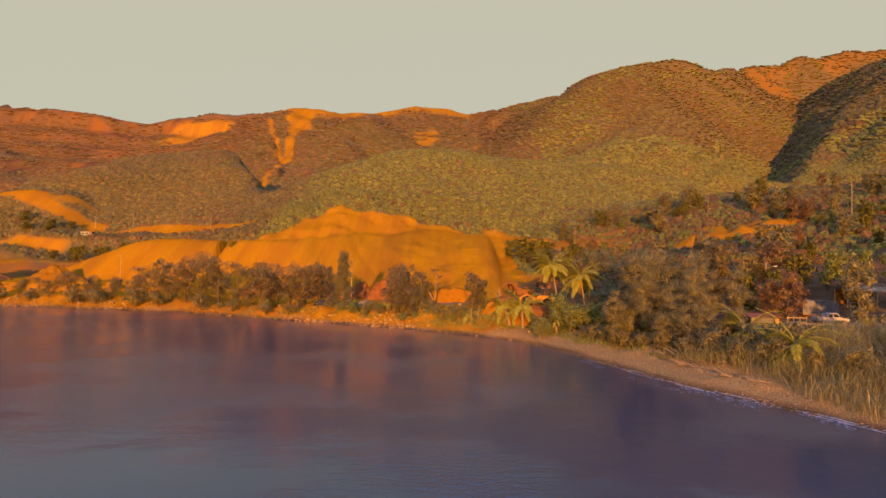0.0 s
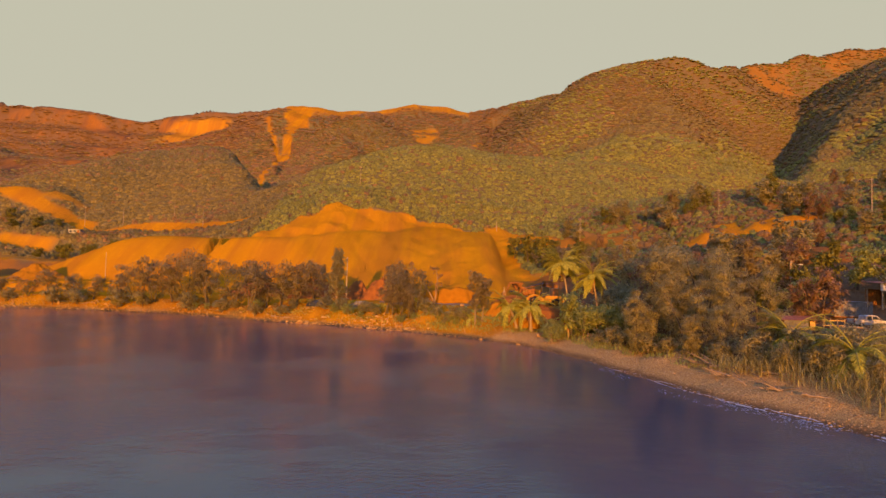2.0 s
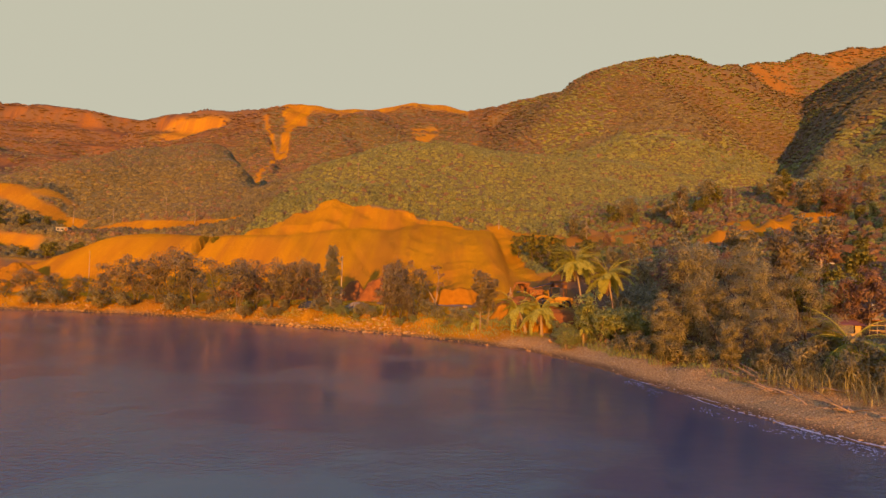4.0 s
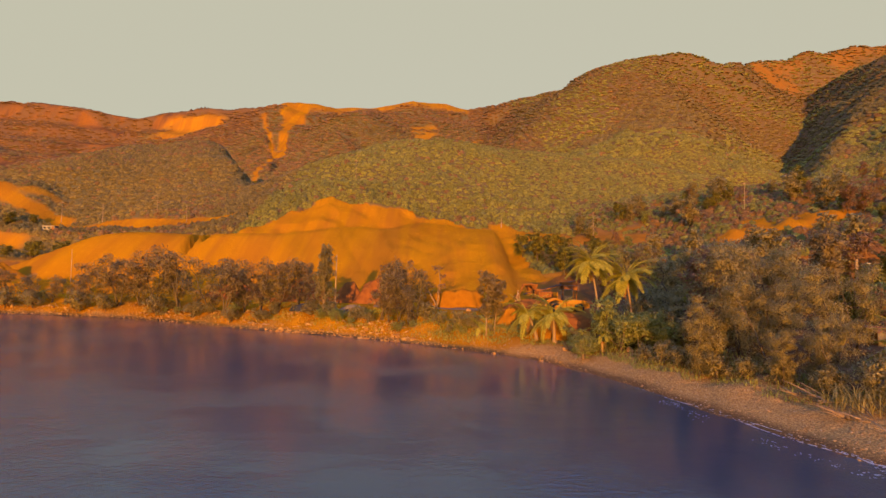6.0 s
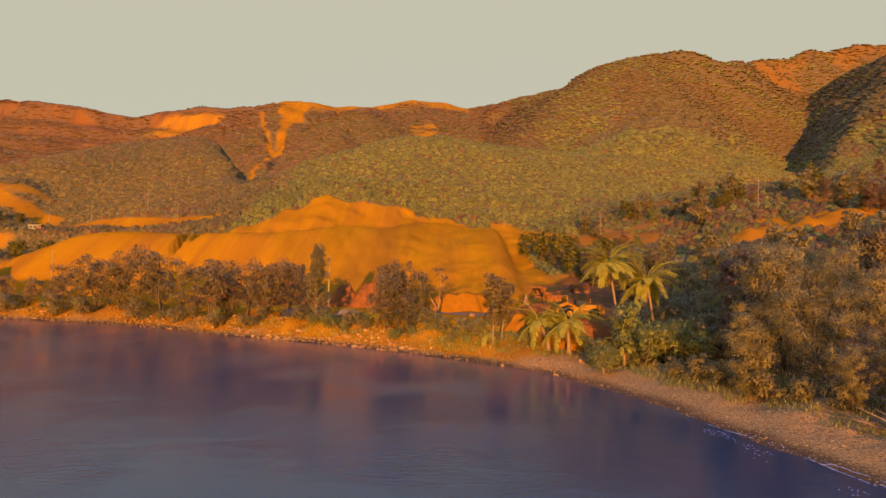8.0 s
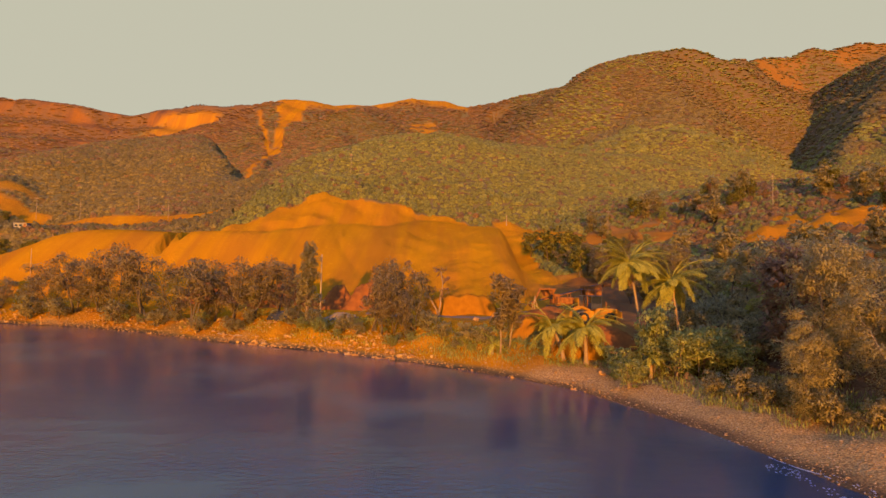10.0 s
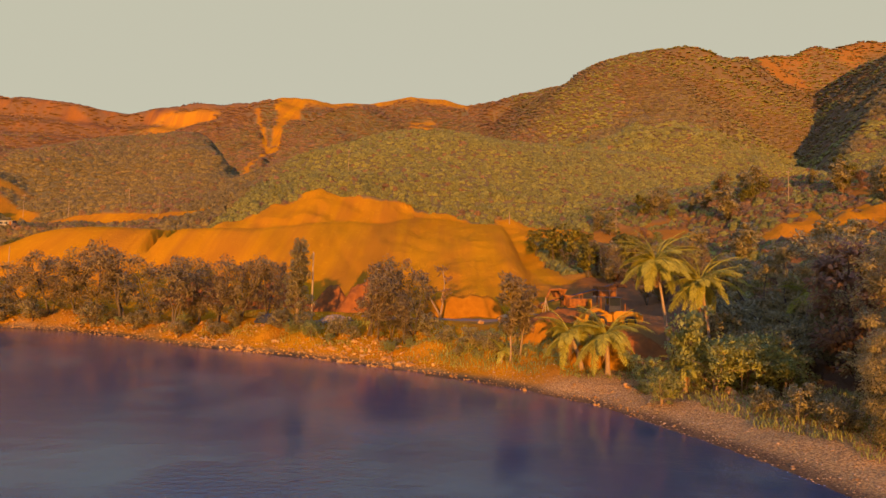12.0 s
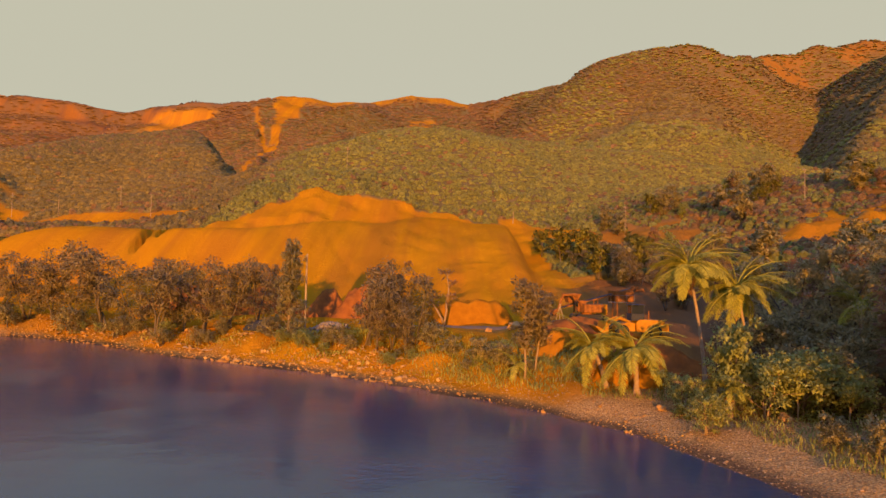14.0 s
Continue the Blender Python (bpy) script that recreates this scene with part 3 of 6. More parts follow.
def tube_points(path, radii, sides=7):
    """Vertices and faces of a tapered tube along a path."""
    verts, faces = [], []
    n = len(path)
    for i, (p, r) in enumerate(zip(path, radii)):
        p = Vector(p)
        d = (Vector(path[min(i + 1, n - 1)]) - Vector(path[max(i - 1, 0)])).normalized()
        a = d.orthogonal().normalized()
        b = d.cross(a)
        for k in range(sides):
            t = 2 * math.pi * k / sides
            verts.append(p + (a * math.cos(t) + b * math.sin(t)) * r)
    for i in range(n - 1):
        for k in range(sides):
            q = (k + 1) % sides
            faces.append((i * sides + k, i * sides + q, (i + 1) * sides + q, (i + 1) * sides + k))
    faces.append(tuple(range(sides - 1, -1, -1)))
    faces.append(tuple((n - 1) * sides + k for k in range(sides)))
    return verts, faces


def join_lists(pieces):
    verts, faces = [], []
    for v, f in pieces:
        o = len(verts)
        verts += list(v)
        faces += [tuple(i + o for i in g) for g in f]
    return verts, faces


def leaf_quads(centres, along_, normals, length, width):
    """Pointed four-sided leaves: arrays of centres, directions and normals."""
    a = along_ / (np.linalg.norm(along_, axis=1, keepdims=True) + 1e-9)
    s = np.cross(a, normals)
    s /= np.linalg.norm(s, axis=1, keepdims=True) + 1e-9
    L, Wd = length[:, None] * 0.5, width[:, None] * 0.5
    verts = np.stack([centres - a * L, centres + s * Wd - a * L * 0.1, centres + a * L, centres - s * Wd - a * L * 0.1], 1).reshape(-1, 3)
    return verts, np.arange(len(verts)).reshape(-1, 4)


def tree_meshes(seed, tall, spread, stems=1, bare=0.2, limbs=24, per=5, leaves=16, size=(0.75, 0.15), lift=0.6, droop=0.5,
                profile="dome", leaf=NEEDLES, bark=BARK, trunk_r=0.16, clump=0.55, flat=0.7, sway=1.0):
    """The trunk with its limbs, and a crown of leaf sprays in clumps along the limbs."""
    rng = np.random.default_rng(seed)
    wood, cen, out_ = [], [], []
    for st in range(stems):
        lean = rng.normal(0, 0.10 + 0.10 * (stems > 1), 2) * sway
        path = [np.array([0.25 * st * (stems > 1), 0, -0.3])]
        for i in range(1, 8):
            k = i / 7
            path.append(np.array([path[0][0] + lean[0] * tall * k + rng.normal(0, 0.03 * tall) * k * sway, lean[1] * tall * k + rng.normal(0, 0.03 * tall) * k * sway, tall * 0.95 * k]))
        wood.append(tube_points(path, [trunk_r * (1 - 0.85 * i / 7) + 0.015 for i in range(8)], 6))
        for b in range(limbs // stems):
            k = bare + (0.98 - bare) * (b + rng.random()) / (limbs // stems)
            f = k * 7
            i = min(int(f), 6)
            p0 = path[i] + (path[i + 1] - path[i]) * (f - i)
            u = (k - bare) / (1 - bare)
            if profile == "dome":
                w = math.sqrt(max(0.05, 1 - (1.6 * (u - 0.42)) ** 2))
            elif profile == "cone":
                w = 1.05 - 0.95 * u
            else:
                w = 0.45 + 0.75 * u if u < 0.8 else 1.0 - 1.5 * (u - 0.8)
            length = spread * w * rng.uniform(0.6, 1.1)
            az = rng.random() * 2 * math.pi
            d = np.array([math.cos(az), math.sin(az), lift * rng.uniform(0.4, 1.3)])
            d /= np.linalg.norm(d)
            tip = p0 + d * length
            mid = p0 + d * length * 0.5 + np.array([0, 0, 0.08 * length])
            wood.append(tube_points([p0, mid, tip], [trunk_r * 0.32 * (1 - 0.5 * k) + 0.01, 0.022, 0.008], 3))
            for c in range(per):
                q = p0 + (tip - p0) * (0.35 + 0.7 * (c + rng.random()) / per) + rng.normal(0, 0.12 * spread, 3)
                r = clump * rng.uniform(0.6, 1.3)
                o = rng.normal(0, 1, (leaves, 3))
                o /= np.linalg.norm(o, axis=1, keepdims=True)
                cen.append(q + o * r * np.array([1, 1, flat]) * (rng.random((leaves, 1)) ** 0.4))
                out_.append(o + d * 0.4)
    cen, out_ = np.concatenate(cen), np.concatenate(out_)
    n = len(cen)
    go = out_ + rng.normal(0, 0.5, (n, 3)) - np.array([0, 0, droop])
    nr = out_ + np.array([0, 0, 0.5]) + rng.normal(0, 0.45, (n, 3))
    v, f = leaf_quads(cen, go, nr, size[0] * rng.uniform(0.6, 1.3, n), size[1] * rng.uniform(0.7, 1.4, n))
    crown = grid_mesh("crown", v, f)
    mid = np.array([cen[:, 0].mean(), cen[:, 1].mean(), 0.45 * tall])
    mass = (cen - mid) / np.array([spread, spread, 0.5 * tall])
    shade(crown, np.repeat(mass * 0.45 + out_ * 0.8 / (np.linalg.norm(out_, axis=1, keepdims=True) + 1e-9) + nr * 0.08 / (np.linalg.norm(nr, axis=1, keepdims=True) + 1e-9), 4, axis=0))
    crown.materials.append(leaf)
    tv, tf = join_lists(wood)
    return mesh_of("trunk", tv, tf, bark, True), crown


def plant(kind, meshes, x, y, scale, turn, label, category="tree", group="", sink=0.0, wide=1.0):
    m = pose(x, y, ground_z(x, y) - sink, 0, 0, turn) @ Matrix.Diagonal((scale * wide, scale * wide, scale, 1))
    ob = thing(kind, m, label, category, group)
    part("trunk", meshes[0], None, ob)
    part("crown", meshes[1], None, ob)
    return ob


# tree stock; every mesh about ten metres tall unless said otherwise
IRON = [tree_meshes(100 + i, 10, 2.7, 1 + i % 3, 0.08, 27, 2, 62, (0.48, 0.18), 0.5, 0.5, "dome", NEEDLES, BARK, 0.12, 0.95, 0.8) for i in range(5)]
IRON_NEAR = [tree_meshes(100 + i, 10, 2.7, 1 + i % 3, 0.06, 28, 2, 215, (0.23, 0.080), 0.55, 0.4, "dome", NEEDLES, BARK, 0.10, 0.94, 0.8) for i in range(5)]
SHORE_TREE = [tree_meshes(200 + i, 8, 2.7, 2 + i % 2, 0.22, 30, 2, 74, (0.34, 0.115), 0.55, 0.3, "dome", SHORE_LEAF, BARK, 0.13, 0.84, 0.75) for i in range(5)]
RUSTY = [tree_meshes(300 + i, 9, 3.0, 1, 0.16, 24, 2, 54, (0.48, 0.20), 0.6, 0.5, "dome", RUST_LEAF, BARK, 0.15, 1.0) for i in range(2)]
GREEN_TREE = [tree_meshes(400 + i, 7, 2.7, 1, 0.16, 24, 2, 42, (0.44, 0.27), 0.6, 0.2, "dome", BROAD if i == 0 else HILL_GREEN, BARK, 0.15, 0.95) for i in range(3)]
CONIFER = tree_meshes(500, 10, 2.9, 1, 0.08, 84, 4, 44, (0.26, 0.08), 1.3, -0.4, "cone", NEEDLES, PALE_BARK, 0.13, 0.30, 1.0, 0.1)
SLENDER = tree_meshes(510, 9, 2.0, 1, 0.34, 30, 3, 46, (0.44, 0.10), 1.0, 0.3, "umbrella", SHORE_LEAF, PALE_BARK, 0.12, 0.6)
SPARSE = tree_meshes(520, 7, 2.0, 2, 0.3, 18, 3, 9, (0.55, 0.12), 0.9, 0.1, "umbrella", RUST_LEAF, PALE_BARK, 0.12, 0.5)
BUSH = [tree_meshes(600 + i, 2.6, 2.0, 3, 0.05, 26, 3, 42, (0.18, 0.115), 0.6, 0.1, "dome", BROAD, PALE_BARK, 0.045, 0.45) for i in range(3)]
OLIVE_BUSH = [tree_meshes(620 + i, 2.4, 1.7, 3, 0.05, 22, 3, 30, (0.25, 0.115), 0.5, 0.1, "dome", NEEDLES, BARK, 0.05, 0.48) for i in range(3)]

IRON_FAR = [tree_meshes(700 + i, 10, 3.2, 1, 0.06, 22, 2, 30, (0.88, 0.38), 0.6, 0.4, "dome", NEEDLES, BARK, 0.17, 1.3) for i in range(4)]
IRON_LABEL = "tall ironwood tree with drooping olive needles and open crown"
SHORE_LABEL = "multi-stemmed olive tree with layered crown on the rocky bank"

rng_t = random.Random(8)
# trees on the far bank, west to east: x, y, metres tall
for i, (x, y, h) in enumerate([(-121, 171, 5), (-113.5, 169.6, 4.5), (-104, 167.5, 5), (-99, 168.5, 6.0), (-92.3, 165.5, 6.5), (-86, 164.5, 5.5), (-80.5, 163.5, 6.5), (-74.5, 161.5, 8.5),
                               (-69, 160.5, 10.2), (-64, 159.0, 9), (-60.0, 157.8, 11), (-54.2, 155.8, 11.8), (-46.5, 149.8, 10.2),
                               (-42.1, 146.0, 10.2), (-38.6, 146.5, 8.4), (-34.8, 144.0, 9.4), (-31.6, 143.8, 9.2), (-28.5, 147.5, 8.8)]):
    plant("bank_tree", SHORE_TREE[i % 5], x, y, h / 8, rng_t.uniform(0, 360), SHORE_LABEL, group="trees along the far bank", wide=1.0 if h > 7 else 1.15)
for x, y, h in ((-117, 168, 2.6), (-108, 166.5, 2.8), (-95, 163, 3.6), (-88, 161.5, 3.4), (-77, 158.5, 3.8), (-70.5, 157.6, 3.2), (-58, 153, 3.6), (-48.6, 148.4, 2.6), (-39, 141.5, 2.0), (-33.5, 140, 1.8),
                (-24.5, 138.5, 2.2), (-20.5, 137.2, 2.6), (-16, 134.6, 2.2), (-13, 131.2, 1.6), (-3.5, 129, 2.4), (-1.2, 124.5, 1.9), (1.6, 121, 2.3), (3.6, 119.2, 2.0)):
    plant("bank_shrub", OLIVE_BUSH[rng_t.randrange(3)], x, y, h / 2.4, rng_t.uniform(0, 360), "low olive shrub on the rocky bank", "shrub", "shrubs on the bank")
plant("conifer", CONIFER, -22.2, 140.0, 1.22, 40, "narrow columnar conifer with pale trunk beside a pole")
for i, (x, y, h) in enumerate([(-11.4, 133.6, 9.6), (-8.2, 132.6, 8.2), (-5.2, 133.2, 8.8), (-9.6, 130.4, 6.4), (-6.4, 129.8, 5.6)]):
    plant("bank_tree", SHORE_TREE[(i + 1) % 5], x, y, h / 8, 70 * i, "spreading olive tree with fine drooping foliage on the bank", group="trees along the far bank", wide=0.9)
plant("sparse_tree", SPARSE, -1.9, 144.0, 1.15, 20, "half-dead slender tree with pale leaning trunk")
plant("bank_tree", SLENDER, 5.3, 115.2, 0.98, 140, "thin feathery tree leaning over the gravel shore")
plant("bank_tree", SLENDER, 6.6, 117.6, 0.8, 20, "thin feathery tree leaning over the gravel shore")

# tall trees of the eastern shore
for i, (x, y, h, stock) in enumerate([(26.5, 89.5, 12.2, 0), (28.8, 83, 8.0, 1), (29.6, 76, 5.8, 2), (23.7, 86.5, 6.8, 3), (30.5, 93, 11.6, 4), (27.4, 78.6, 4.6, 0), (30.3, 79, 5.2, 1),
                                      (36, 96, 11, 2), (33.5, 105, 11.6, 3), (46, 113, 11, 0), (36.5, 86, 9, 1), (41, 90, 8.5, 2), (34, 74, 5.0, 4),
                                      # those at x 65 to 77 stand out of view, added to shade the yard
                                      (39.5, 112, 12, 4), (33, 116, 12, 1), (43, 122, 11, 3), (52, 124, 10, 2), (57.5, 85.5, 9.5, 4), (65, 84, 10, 0), (69, 82, 11, 1), (73, 86, 10, 3), (77, 84, 11, 2), (66.5, 91, 6, 4), (72, 93, 6.5, 1), (37, 126, 11, 2), (67, 79, 9, 2), (74, 80, 10, 4)]):
    plant("ironwood_tree", (IRON_NEAR if i < 13 else IRON)[stock], x, y, h / 10, rng_t.uniform(0, 360), IRON_LABEL, group="ironwood trees behind the beach")
plant("pale_trunk_tree", SLENDER, 41.5, 98, 1.42, 75, "slender tree with long bare pale trunk")
for x, y, h in ((51.8, 95.0, 8.0), (49.4, 96.5, 6.6), (31.0, 100, 11.2), (66, 128, 9), (45, 135, 8)):
    plant("rusty_tree", RUSTY[rng_t.randrange(2)], x, y, h / 9, rng_t.uniform(0, 360), "tree with rust-brown drying foliage", group="rusty trees")
for x, y, h in ((58, 112.5, 6), (62, 118, 7), (68, 121, 8), (74, 122, 7.5), (80, 121, 8), (56.5, 119, 7), (50, 106, 5.5), (84, 116, 7)):
    plant("leafy_tree", GREEN_TREE[rng_t.randrange(3)], x, y, h / 7, rng_t.uniform(0, 360), "rounded leafy green tree beside the yard", group="leafy trees round the yard")
for x, y, h in ((27.5, 214, 9), (31.5, 208, 8), (24, 222, 7), (36, 216, 6), (42, 205, 6), (30, 186, 7), (35, 180, 7.5), (40, 190, 7)):
    plant("leafy_tree", GREEN_TREE[1 + rng_t.randrange(2)], x, y, h / 7, rng_t.uniform(0, 360), "dark round-crowned tree below the cut slope", group="trees below the cut")
# wood on the eastern slope
made = 0
while made < 105:
    x, y = rng_t.uniform(28, 190), rng_t.uniform(104, 260)
    if x > 0.80 * y or ground_z(x, y) < 2 or (x < 38 and y < 135) or (48 < x < 86 and y < 124) or (x < 44 and 190 < y) or (x < 34 and y < 185):
        continue
    if 66 < x < 104 and 165 < y < 216:
        continue
    made += 1
    kind = rng_t.random()
    h = rng_t.uniform(4.5, 9.5)
    if kind < 0.45:
        plant("ironwood_tree", IRON_FAR[rng_t.randrange(4)], x, y, h / 10, rng_t.uniform(0, 360), "olive ironwood tree on the eastern slope", group="wood on the eastern slope", wide=1.15)
    elif kind < 0.8:
        plant("leafy_tree", GREEN_TREE[rng_t.randrange(3)], x, y, 0.8 * h / 7, rng_t.uniform(0, 360), "rounded leafy tree on the eastern slope", group="wood on the eastern slope")
    else:
        plant("rusty_tree", RUSTY[rng_t.randrange(2)], x, y, 0.8 * h / 9, rng_t.uniform(0, 360), "rust-brown tree on the eastern slope", group="wood on the eastern slope")

# dark trees east of the heap
for i in range(26):
    x, y = rng_t.uniform(27, 46), rng_t.uniform(152, 205)
    if x - 27 < 0.1 * (205 - y):
        x += 4
    h = rng_t.uniform(4, 7.5)
    stock = (SHORE_TREE[i % 5], 8) if i % 3 else (IRON_FAR[i % 4], 10)
    plant("leafy_tree" if i % 3 else "ironwood_tree", stock[0], x, y, h / stock[1], rng_t.uniform(0, 360), "olive tree in the hollow east of the spoil heap", group="trees below the cut")
# scrubby shrubs down the rocky bank
for i in range(46):
    x = rng_t.uniform(-95, 9)
    sy = float(np.interp(x, [p[0] for p in SHORE[:14]], [p[1] for p in SHORE[:14]]))
    y = sy + rng_t.uniform(3.5, 11)
    h = rng_t.uniform(0.7, 1.9)
    green = rng_t.random() < (0.65 if x > -20 else 0.25)
    stock = BUSH[i % 3] if green else OLIVE_BUSH[i % 3]
    plant("bank_shrub", stock, x, y, h / 2.5, rng_t.uniform(0, 360), "small yellow-green shrub among bank stones" if green else "low olive shrub on the rocky bank", "shrub", "shrubs on the bank")

# trees on the western benches
for x, y, h in ((-137, 238, 6), (-131, 241, 5), (-126, 236, 5.5), (-142, 243, 5), (-121, 240, 6), (-148, 240, 4), (-116, 246, 4.5), (-112, 252, 4), (-172, 276, 5), (-180, 272, 4.5), (-166, 281, 4), (-186, 280, 5)):
    plant("leafy_tree", GREEN_TREE[1 + rng_t.randrange(2)], x, y, h / 7, rng_t.uniform(0, 360), "round dark green tree on the orange bench", group="trees on the western benches", wide=1.3)
# shaded thicket behind the beach bushes
for x, y, h in ((27, 103, 3.4), (29, 106, 3.8), (26, 108, 3.2), (31, 110, 4), (28.5, 112, 3.6), (33, 101, 4), (35, 108, 4.4), (30, 117, 4), (34, 121, 4.4), (27.5, 121, 3), (38, 103, 4.2), (31, 127, 4), (37, 132, 4.6), (41, 117, 4.2)):
    plant("thicket_bush", OLIVE_BUSH[rng_t.randrange(3)], x, y, h / 2.4, rng_t.uniform(0, 360), "dark shaded bush under the tall trees", "bush", "shaded thicket")
# bushes at the head of the beach
for x, y, s, stock in ((16.4, 105.2, 1.0, 0), (15.8, 100.6, 0.85, 1), (17.2, 103.6, 0.7, 2), (20.6, 102.4, 1.35, 1), (22.4, 101.2, 1.5, 0), (23.8, 102.5, 1.4, 2), (21.6, 104.6, 1.5, 1), (25.2, 100.0, 1.1, 0)):
    plant("leafy_bush", BUSH[stock], x, y, s, rng_t.uniform(0, 360), "bright green broad-leaved bush at the beach head", "bush", "bushes at the beach head")
plant("leafy_tree", GREEN_TREE[0], 19.2, 104.2, 0.92, 30, "small green tree with twisted trunk above the bushes", wide=0.72)
for x, y, s in ((24.5, 84.6, 0.9), (26, 82.4, 0.7), (33.5, 68.5, 1.3), (35.4, 66.4, 1.4), (32.4, 72.4, 1.2), (37.5, 68.8, 1.3), (22.4, 92.5, 0.9), (23.2, 89.6, 0.8), (25.2, 86.8, 0.6), (27.6, 79.4, 0.9), (29.0, 75.2, 0.8), (30.4, 72.0, 1.0), (31.4, 67.6, 0.9), (33.4, 63.6, 1.1), (35.2, 60.0, 0.9), (36.8, 56.4, 1.0), (21.2, 95.4, 0.7)):
    plant("olive_bush", OLIVE_BUSH[rng_t.randrange(3)], x, y, s, rng_t.uniform(0, 360), "dense olive bush at the wood's edge", "bush", "bushes at the wood's edge")


# ---- palms ----
def frond_mesh(seed, length, arch, leaflet, mat, pairs=30):
    rng = np.random.default_rng(seed)
    path = []
    for i in range(9):
        k = i / 8
        path.append((length * (k - 0.18 * arch * k * k), 0, length * (0.45 * k - (0.35 + 0.5 * arch) * k * k)))
    rv, rf = tube_points(path, [0.05 * (1 - 0.85 * i / 8) + 0.006 for i in range(9)], 4)
    p = np.array(path)
    cen, go, nr, ln = [], [], [], []
    for i in range(pairs):
        k = 0.12 + 0.88 * (i + 0.5) / pairs
        f = k * 8
        j = min(int(f), 7)
        q = p[j] + (p[j + 1] - p[j]) * (f - j)
        t = (p[j + 1] - p[j]) / np.linalg.norm(p[j + 1] - p[j])
        size = leaflet * math.sin(math.pi * (0.15 + 0.80 * k)) ** 0.6
        for s in (-1, 1):
            d = np.array([0.55 * t[0] + rng.normal(0, 0.12), s * rng.uniform(0.45, 1.0), 0.55 * t[2] - 0.10 - 1.0 * rng.random()])
            d /= np.linalg.norm(d)
            cen.append(q + d * size * 0.5)
            go.append(d)
            nr.append(np.array([t[0], -0.3 * s, 1.0]))
            ln.append(size * rng.uniform(0.85, 1.1))
    lv, lf = leaf_quads(np.array(cen), np.array(go), np.array(nr), np.array(ln), np.full(len(ln), 0.048))
    v, fcs = join_lists([(rv, rf), ([tuple(a) for a in lv], [tuple(a) for a in lf])])
    return mesh_of("frond", v, fcs, mat)


FRONDS = [frond_mesh(i, 4.1, a, 0.76, PALM, 88) for i, a in enumerate((0.2, 0.50, 0.85))]
DRY_FRONDS = [frond_mesh(10 + i, 3.0, a, 0.55, PALM_DRY, 18) for i, a in enumerate((0.9, 1.4))]


def palm(x, y, trunk, lean, count, label, size=1.0, dry=3, seed=0, thick=0.17):
    rng = random.Random(seed)
    ob = thing("palm_tree", pose(x, y, ground_z(x, y) - 0.1, 0, 0, 0), label, "palm tree", "palms")
    path, radii = [], []
    steps = max(8, int(trunk * 4))
    for i in range(steps + 1):
        k = i / steps
        path.append((lean[0] * k ** 1.4, lean[1] * k ** 1.4, trunk * k))
        radii.append(thick * (1.45 - 0.45 * min(1, 5 * k) - 0.3 * k) * (1.08 if i % 2 else 0.95))
    v, f = tube_points(path, radii, 9)
    part("trunk", mesh_of("trunk", v, f, PALE_BARK, True), None, ob)
    for i in range(count):
        up = -16 + 96 * ((i * 0.7549) % 1.0) + rng.uniform(-6, 6)
        fr = part("frond", FRONDS[i % 3], None, ob)
        fr.matrix_local = pose(*path[-1], rng.uniform(-12, 12), 22 - up, i * 137.5 + rng.uniform(-15, 15)) @ Matrix.Scale(size * rng.uniform(0.8, 1.1), 4)
    for i in range(dry):
        fr = part("dry_frond", DRY_FRONDS[i % 2], None, ob, "orange-brown dead frond hanging down")
        fr.matrix_local = pose(path[-1][0], path[-1][1], path[-1][2] - 0.15, 0, 62 + rng.uniform(-8, 14), i * 360 / dry + rng.uniform(-30, 30)) @ Matrix.Scale(size * rng.uniform(0.6, 0.9), 4)
    return ob


palm(20.9, 113.0, 10.4, (-1.5, 0.2), 38, "tall coconut palm with leaning pale trunk", 1.22, 5, 1)
palm(26.2, 116.0, 7.4, (-1.0, 0.3), 36, "coconut palm with spreading yellow-green fronds", 1.3, 4, 2)
palm(14.0, 110.3, 3.9, (-0.1, 0.2), 28, "young coconut palm with short thick orange trunk", 1.15, 5, 3, 0.24)
palm(12.0, 112.4, 3.5, (-1.2, 0.3), 22, "young coconut palm leaning over the shore", 1.0, 5, 4, 0.22)
palm(4.4, 115.6, 1.2, (0.1, 0.1), 12, "small bushy palm at the stony shore", 0.62, 3, 5, 0.16)
palm(18.6, 103.2, 2.2, (0.0, 0.2), 9, "stunted palm with hanging orange dead fronds", 0.6, 9, 6, 0.18)
palm(34.6, 71.5, 2.8, (-0.5, -0.3), 16, "small palm with long drooping grey-green fronds", 1.2, 2, 7)
palm(35.4, 63.0, 2.4, (-0.4, -0.2), 15, "small palm with long drooping grey-green fronds", 1.15, 2, 8)
palm(33.4, 111.5, 6.5, (0.6, 0.2), 14, "palm half hidden among ironwood trees", 0.9, 4, 9)


